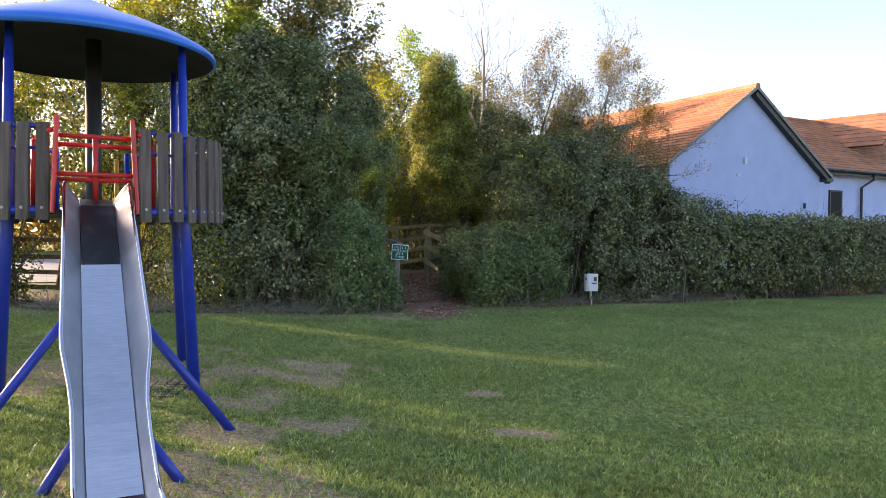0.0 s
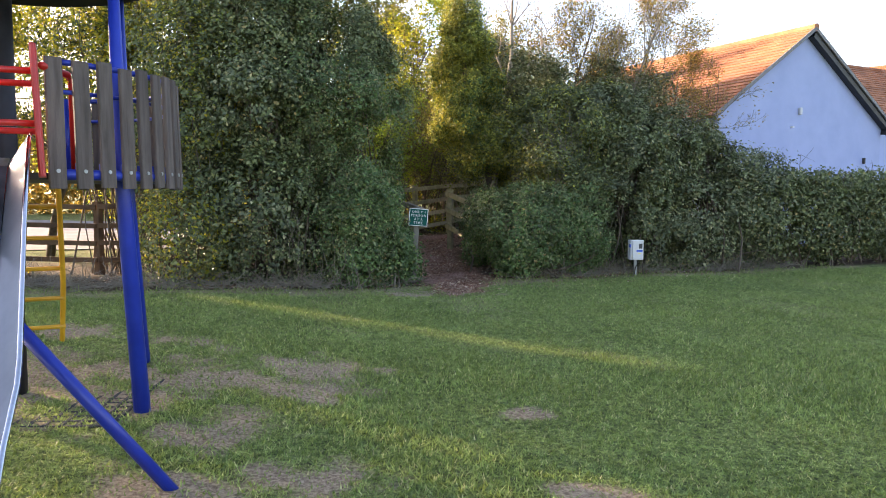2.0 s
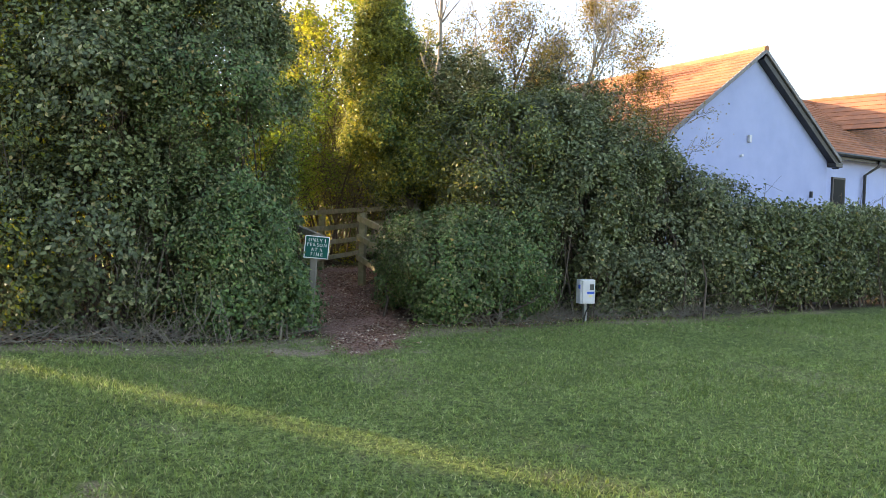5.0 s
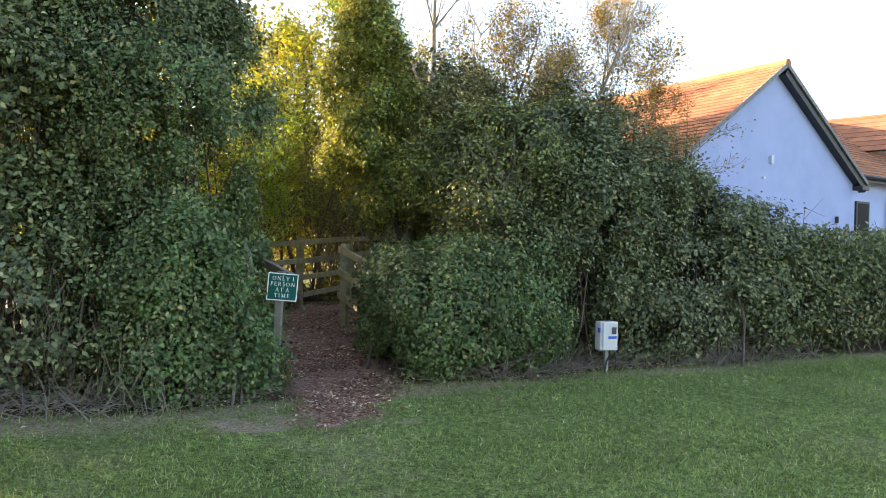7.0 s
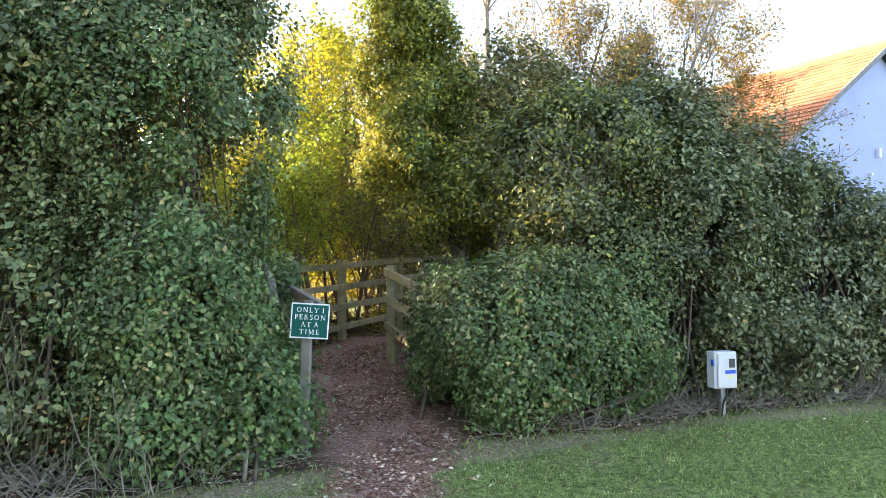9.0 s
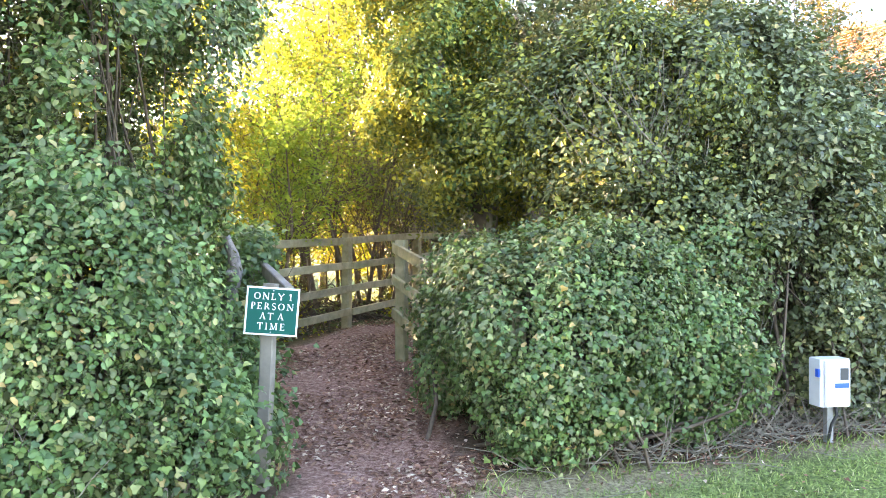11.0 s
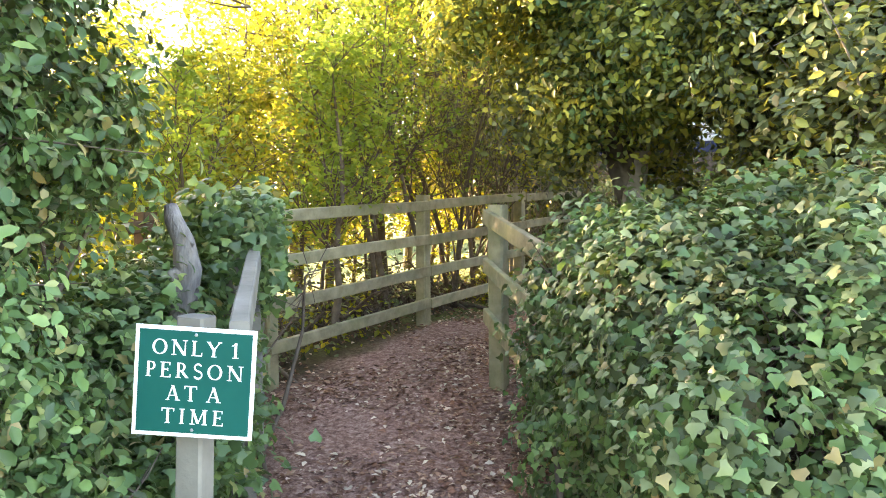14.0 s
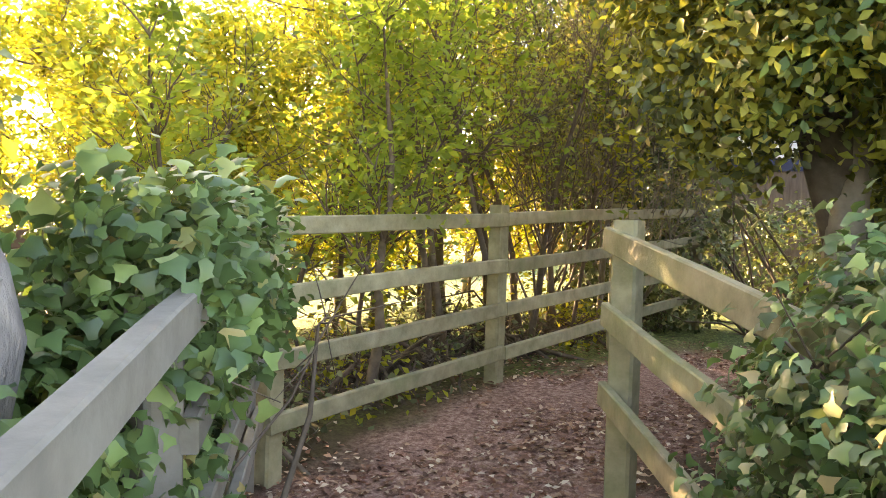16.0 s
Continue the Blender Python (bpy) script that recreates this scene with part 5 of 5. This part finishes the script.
bush("ivy", "low ivy and bramble at the foot of the sign", [(-1.6, 12.5, 0.5, 0.42, 0.5, 0.5), (-1.85, 13.1, 0.7, 0.42, 0.5, 0.6), (-1.5, 11.95, 0.4, 0.42, 0.42, 0.45), (-1.95, 11.5, 0.35, 0.5, 0.4, 0.4), (-1.22, 12.42, 0.28, 0.24, 0.3, 0.34), (-1.32, 12.85, 0.5, 0.25, 0.4, 0.45)], 14000, LEAF_IVY, 123, 0.046, shape=IVY, stems=8, category="ivy", cut=off_path)

# clipped hedge along the house
for k in range(8):
    t0 = Vector((5.5, 16.05, 0)) + Vector((0.866, 0.5, 0)) * (1.55 * k)
    lobes = [(t0.x + 0.39 * j, t0.y + 0.225 * j, 0.75 + 0.55 * i, 0.62, 0.55, 0.62) for j in range(4) for i in range(3)]
    bush("clipped_hedge", "clipped dark green privet hedge in front of the house", lobes, 17000 if k < 4 else 8000, LEAF_DARK, 130 + k, 0.076, second=(LEAF_GREY, 0.3), stems=20, category="hedge", bump_amt=0.09, gap=-0.35, cut=lambda p: p[:, 2] < 1.98)

# ivy-clad tree: ragged lobes piled into a cone
rng_c = np.random.default_rng(77)
cone = []
for i in range(30):
    z = 2.75 + 2.55 * (i + rng_c.random()) / 30
    w = 0.50 - 0.38 * max(0.0, (z - 3.6) / 1.7)
    ang = rng_c.uniform(0, 6.283)
    q = rng_c.uniform(0.20, 0.34)
    cone.append((-0.62 + w * math.cos(ang), 15.6 + w * math.sin(ang), z, q, q, q * 1.35))
cone += [(-0.62, 15.6, 3.5, 0.44, 0.44, 1.1), (-0.10, 15.35, 2.75, 0.40, 0.38, 0.50), (0.12, 15.4, 2.45, 0.36, 0.36, 0.45), (-0.35, 15.5, 2.35, 0.36, 0.36, 0.45)]
bush("ivy_clad_tree", "tree trunk thickly clad in yellowing ivy", cone, 54000, LEAF_COLUMN, 141, 0.055, second=(LEAF_IVY, 0.25), stems=0, category="tree", gap=-0.35, bump_amt=0.2, rough_n=16, rough_r=(0.16, 0.30))
bush("ivy", "dark ivy hanging round a tree trunk and over the fence", [(-0.45, 15.95, 2.1, 0.30, 0.25, 0.35), (-0.66, 15.85, 2.35, 0.34, 0.3, 0.4), (0.1, 16.2, 2.2, 0.45, 0.4, 0.4), (0.2, 16.3, 1.3, 0.25, 0.25, 0.9), (-0.25, 15.6, 2.6, 0.45, 0.4, 0.45), (0.25, 15.2, 2.55, 0.5, 0.45, 0.5), (0.75, 14.95, 2.45, 0.5, 0.45, 0.45), (0.55, 15.5, 3.0, 0.6, 0.5, 0.6)], 26000, LEAF_COLUMN, 142, 0.052, shape=ROUND_LEAF, second=(LEAF_DARK, 0.3), stems=0, category="ivy", gap=-0.8)
part("trunk", Build().tube([(0.25, 16.4, 0.0), (0.15, 16.25, 1.1), (-0.15, 16.0, 2.1), (-0.5, 15.7, 3.1), (-0.62, 15.6, 4.4)], [0.13, 0.12, 0.11, 0.09, 0.04], 10), BARK, bpy.data.objects["ivy_clad_tree"], smooth=True)

# ---- trees ----
tree("bare_tree", "tall bare tree with fine upright twigs", (-0.2, 16.0), 8.0, 201, 0.10, BARK_PALE, spread=0.30, bare_to=0.5, up=0.9)
tree("bare_tree", "slender bare tree with pale bark", (2.3, 17.6), 7.6, 202, 0.07, BARK_PALE, LEAF_AUTUMN, 900, 0.05, spread=0.30, bare_to=0.35, up=0.8)
for i, (x, y, h, n) in enumerate(((1.4, 18.7, 7.0, 15000), (2.8, 18.9, 7.2, 15000), (4.2, 19.2, 6.2, 9000))):
    tree("bare_tree", "spreading willow, nearly bare with a few rusty yellow leaves", (x, y), h, 203 + i, 0.08, BARK, LEAF_AUTUMN, n, 0.055, spread=0.34, bare_to=0.3, levels=5, kids=3, up=0.5)
k = 0
for x, y, h, mat, n in ((-6.0, 22.5, 8.5, LEAF_YELLOW, 24000), (-9.5, 20.5, 5.2, LEAF_YELLOW, 26000), (-3.6, 20.5, 7.0, LEAF_YELLOW, 12000), (-4.3, 14.3, 8.2, LEAF_OLIVE, 26000), (-5.9, 14.5, 8.5, LEAF_LIME, 22000), (-7.6, 14.6, 8.5, LEAF_YELLOW, 14000), (-10.2, 15.6, 8.5, LEAF_YELLOW, 20000), (-13.0, 16.6, 8.5, LEAF_YELLOW, 14000), (-16.5, 19.0, 8.5, LEAF_OLIVE, 18000), (-1.9, 22.5, 7.5, LEAF_LIME, 14000), (-1.4, 26.5, 8.0, LEAF_OLIVE, 26000), (-4.8, 25.0, 8.0, LEAF_OLIVE, 24000)):
    tree("autumn_tree", "tree with thin olive and yellow autumn leaves behind the hedge", (x, y), h, 210 + k, 0.10, BARK, mat, int(n * 0.6), 0.10, spread=0.42, bare_to=0.34 if y < 15 else 0.15, levels=4, kids=4)
    k += 1

bush("hazel_bush", "leafy green hazel behind the hedge", [(-3.3, 13.5, 1.4, 0.8, 0.6, 1.3), (-3.4, 13.6, 3.0, 0.8, 0.6, 1.2)], 16000, LEAF_DARK, 150, 0.07, second=(LEAF_YELLOW, 0.4), stems=30)
bush("hedge_bush", "dense dark bush inside the hedge", [(4.4, 16.8, 1.1, 1.1, 0.6, 1.1), (3.2, 16.4, 1.1, 1.0, 0.6, 1.2)], 26000, LEAF_DARK, 151, 0.06, stems=30, gap=-2.0)
bush("hedge_bush", "dark holly growth beyond the footpath fence", [(0.75, 17.0, 0.9, 0.8, 0.6, 1.1), (1.5, 16.9, 1.2, 0.8, 0.6, 1.2)], 12000, LEAF_DARK, 152, 0.065, stems=30, gap=-0.8)
bush("hedge_bush", "dark laurel at the bend of the footpath", [(-1.55, 20.5, 1.7, 0.7, 0.6, 1.6), (-0.85, 20.9, 1.2, 0.5, 0.6, 1.0), (1.6, 20.9, 1.5, 0.9, 0.7, 1.6), (2.6, 20.6, 1.5, 1.0, 0.8, 1.6), (-1.0, 21.0, 2.9, 0.6, 0.6, 0.7)], 26000, LEAF_DARK, 153, 0.075, stems=30, gap=-1.2)
# undergrowth past the footpath fence
for k in range(5):
    bx, by = -2.95 + 0.31 * 1.25 * k, 15.6 + 1.25 * k
    bush("undergrowth", "low bramble and nettle growth past the fence", [(bx, by, 0.45, 0.45, 0.7, 0.35), (bx - 0.5, by + 0.3, 0.55, 0.5, 0.6, 0.5)], 1500, LEAF_YELLOW if k % 2 else LEAF_DARK, 160 + k, 0.06, second=(LEAF_GREY, 0.4), stems=45, gap=-0.2)
bush("undergrowth", "low dark shrubs in front of the cabin", [(-0.6, 23.9, 1.1, 0.9, 0.5, 1.0), (0.6, 23.9, 1.1, 0.9, 0.5, 1.05), (1.9, 23.9, 1.1, 0.9, 0.5, 1.0)], 7000, LEAF_DARK, 171, 0.09, stems=20, gap=-1.5)
# saplings of the thicket past the fence
rng_s = np.random.default_rng(55)
count = 0
while count < 52:
    x, y = rng_s.uniform(-9.5, 0.5), rng_s.uniform(15.6, 23.0)
    if x > -2.5 + 0.31 * (y - 16.0) or (x < -3.5 and y < 14.4 - 0.55 * (x + 3.5)):
        continue
    off = (x + 0.6) * 0.39 + (y - 15.5) * 0.92
    if abs(off + 0.3) < 0.2:
        continue
    h = rng_s.uniform(3.4, 5.4)
    if abs(off) < 0.9:
        h = rng_s.uniform(2.3, 2.9) + 0.18 * abs(x + 0.6)
    near = x > -4.6 + 0.31 * (y - 16.0)
    green = near and count % 3 > 0
    tree("sapling", "slender hazel sapling with green leaves" if green else "slender hazel sapling with yellow-green backlit leaves", (x, y), h, 300 + count, rng_s.uniform(0.02, 0.04), TWIG, LEAF_LIME if green else LEAF_YELLOW, 1350 if near else 2500, 0.066 if near else 0.080, spread=0.30, bare_to=0.32 if near else 0.10, levels=3, lean=(rng_s.normal(0, 0.1), rng_s.normal(0, 0.1)), kids=3, category="sapling")
    count += 1
# twiggy brown growth where the footpath bends
for i, (x, y, h) in enumerate(((-1.95, 19.3, 4.2), (-1.65, 20.0, 4.6), (-2.3, 20.6, 4.8), (-1.3, 20.1, 3.8), (-2.0, 18.4, 3.6), (-1.75, 21.2, 5.0))):
    tree("twiggy_shrub", "tall twiggy brown shrub with sparse small olive leaves", (x, y), h, 450 + i, 0.035, BARK_PALE if i % 2 else TWIG, LEAF_OLIVE, 1800, 0.05, spread=0.34, bare_to=0.08, levels=4, lean=(rng_s.normal(0, 0.08), rng_s.normal(0, 0.08)), kids=3, category="shrub", up=0.8)
# darker trees on the path's far side
for i, (x, y, h) in enumerate(((1.0, 17.4, 4.6), (0.5, 19.5, 5.4), (2.6, 18.0, 5.0), (-2.0, 22.6, 6.0), (-2.2, 24.8, 6.5))):
    tree("thorn_tree", "dense hawthorn with small olive-green leaves over the path", (x, y), h, 400 + i, 0.07, BARK, LEAF_GREY, 12000, 0.075, spread=0.42, bare_to=0.5 if i < 2 else 0.15, levels=4, kids=4)
# far line of trees
for i in range(12):
    x, y = -62 + 6.5 * i, 46 + 5 * math.sin(1.7 * i)
    bush("far_tree", "distant line of green and yellow trees", [(x, y, 3.0, 4.6, 3.0, 3.2), (x + 1, y, 5.5 + math.sin(i), 3.4, 2.6, 2.4)], 5000, LEAF_AUTUMN if i % 3 else LEAF_DARK, 500 + i, 0.42, stems=12, category="tree", spread=0.4)


# ---- small things along the hedge ----
def build_stump():
    ob = thing("dead_stump", "gnarled grey dead stump rising out of the ivy", "stump", at=(-1.72, 13.28, 0))
    z = float(ground_z(-1.72, 13.28))
    pts = [(0.02, 0, z - 0.05), (0.0, 0.01, 0.6), (-0.02, 0.0, 1.05), (0.03, 0.01, 1.20), (0.045, 0.02, 1.34), (0.035, 0.01, 1.46), (0.0, 0.0, 1.54), (-0.02, 0.01, 1.60)]
    part("trunk", Build().tube(pts, [0.07, 0.062, 0.056, 0.05, 0.056, 0.042, 0.036, 0.026], 14), DEADWOOD, ob, smooth=True)
    part("knot", Build().tube([(0.03, -0.01, 1.31), (0.02, -0.045, 1.33), (0.015, -0.06, 1.335)], [0.04, 0.026, 0.01], 8), DEADWOOD, ob, smooth=True)
    part("snag", Build().tube([(0.03, 0.0, 1.40), (0.07, 0.0, 1.42), (0.085, 0.0, 1.45)], [0.026, 0.02, 0.01], 7), DEADWOOD, ob, smooth=True)


build_stump()
stick = thing("white_stick", "short pale forked stick standing at the hedge's foot", "stick", at=(-1.30, 11.60, float(ground_z(-1.3, 11.6))))
part("shaft", Build().tube([(0.0, 0, -0.05), (0.01, 0.01, 0.12), (0.03, 0.0, 0.27)], [0.017, 0.015, 0.010], 7), BARK_PALE, stick)
part("fork", Build().tube([(0.01, 0.01, 0.13), (-0.025, 0.0, 0.21)], [0.010, 0.006], 6), BARK_PALE, stick)


def build_brash():
    """Dry twigs and bramble stems leaning along the hedge's foot."""
    rng = np.random.default_rng(91)
    n = 2000
    x = np.concatenate([rng.uniform(-6.5, -1.2, n // 2), rng.uniform(0.5, 6.0, n // 2)])
    y = np.interp(x, HEDGE_LINE[:, 0], HEDGE_LINE[:, 1]) + rng.normal(0.25, 0.28, n)
    ok = line_dist(x, y, PATH_LINE, PATH_HALF) > 0.02
    x, y = x[ok], y[ok]
    n = len(x)
    p0 = np.stack([x, y, ground_z(x, y) + rng.uniform(0, 0.08, n)], axis=1)
    d = rng.normal(0, 1, (n, 3)) * np.array([1, 0.7, 0.55])
    d[:, 2] = np.abs(d[:, 2])
    d /= np.linalg.norm(d, axis=1, keepdims=True)
    mid = p0 + d * rng.uniform(0.08, 0.32, (n, 1))
    p1 = mid + (d + rng.normal(0, 0.5, (n, 3))) * rng.uniform(0.08, 0.2, (n, 1))
    r = rng.uniform(0.0018, 0.0055, n)
    me = stick_mesh("dry_twigs", np.concatenate([p0, mid]), np.concatenate([mid, p1]), np.concatenate([r, r * 0.8]), np.concatenate([r * 0.8, r * 0.3]), BARK_PALE)
    tagged(new("dry_twigs", me), "pale dry twigs and bramble stems along the hedge foot", "twigs", kind="stuff")


build_brash()


def build_bare_stems():
    """A fan of dead pale climber stems hanging on the hedge."""
    rng = np.random.default_rng(93)
    a, b, ra, rb = [], [], [], []
    for cx, cy, cz, n, h in ((1.25, 14.42, 1.95, 34, 1.2), (1.6, 14.38, 2.1, 26, 1.0), (2.2, 14.35, 0.4, 18, 0.8), (-2.9, 11.1, 0.5, 20, 0.9), (-1.95, 11.2, 0.1, 22, 0.7)):
        for _ in range(n):
            q = np.array([cx, cy, cz]) + rng.normal(0, 0.16, 3)
            d = np.array([rng.normal(0, 0.35), rng.normal(-0.05, 0.12), 1.0])
            r = rng.uniform(0.003, 0.008)
            for i in range(6):
                d = d + rng.normal(0, 0.22, 3) * np.array([1, 0.4, 0.5])
                e = q + d / np.linalg.norm(d) * h / 6 * rng.uniform(0.7, 1.3)
                a.append(q), b.append(e), ra.append(r * (1 - 0.13 * i)), rb.append(r * (0.87 - 0.13 * i))
                q = e
    ob = new("climber_stems", stick_mesh("climber_stems", np.array(a), np.array(b), np.array(ra), np.array(rb), BARK_PALE, 5))
    tagged(ob, "pale dead climber stems tangled on the hedge face", "stems", kind="stuff")


build_bare_stems()
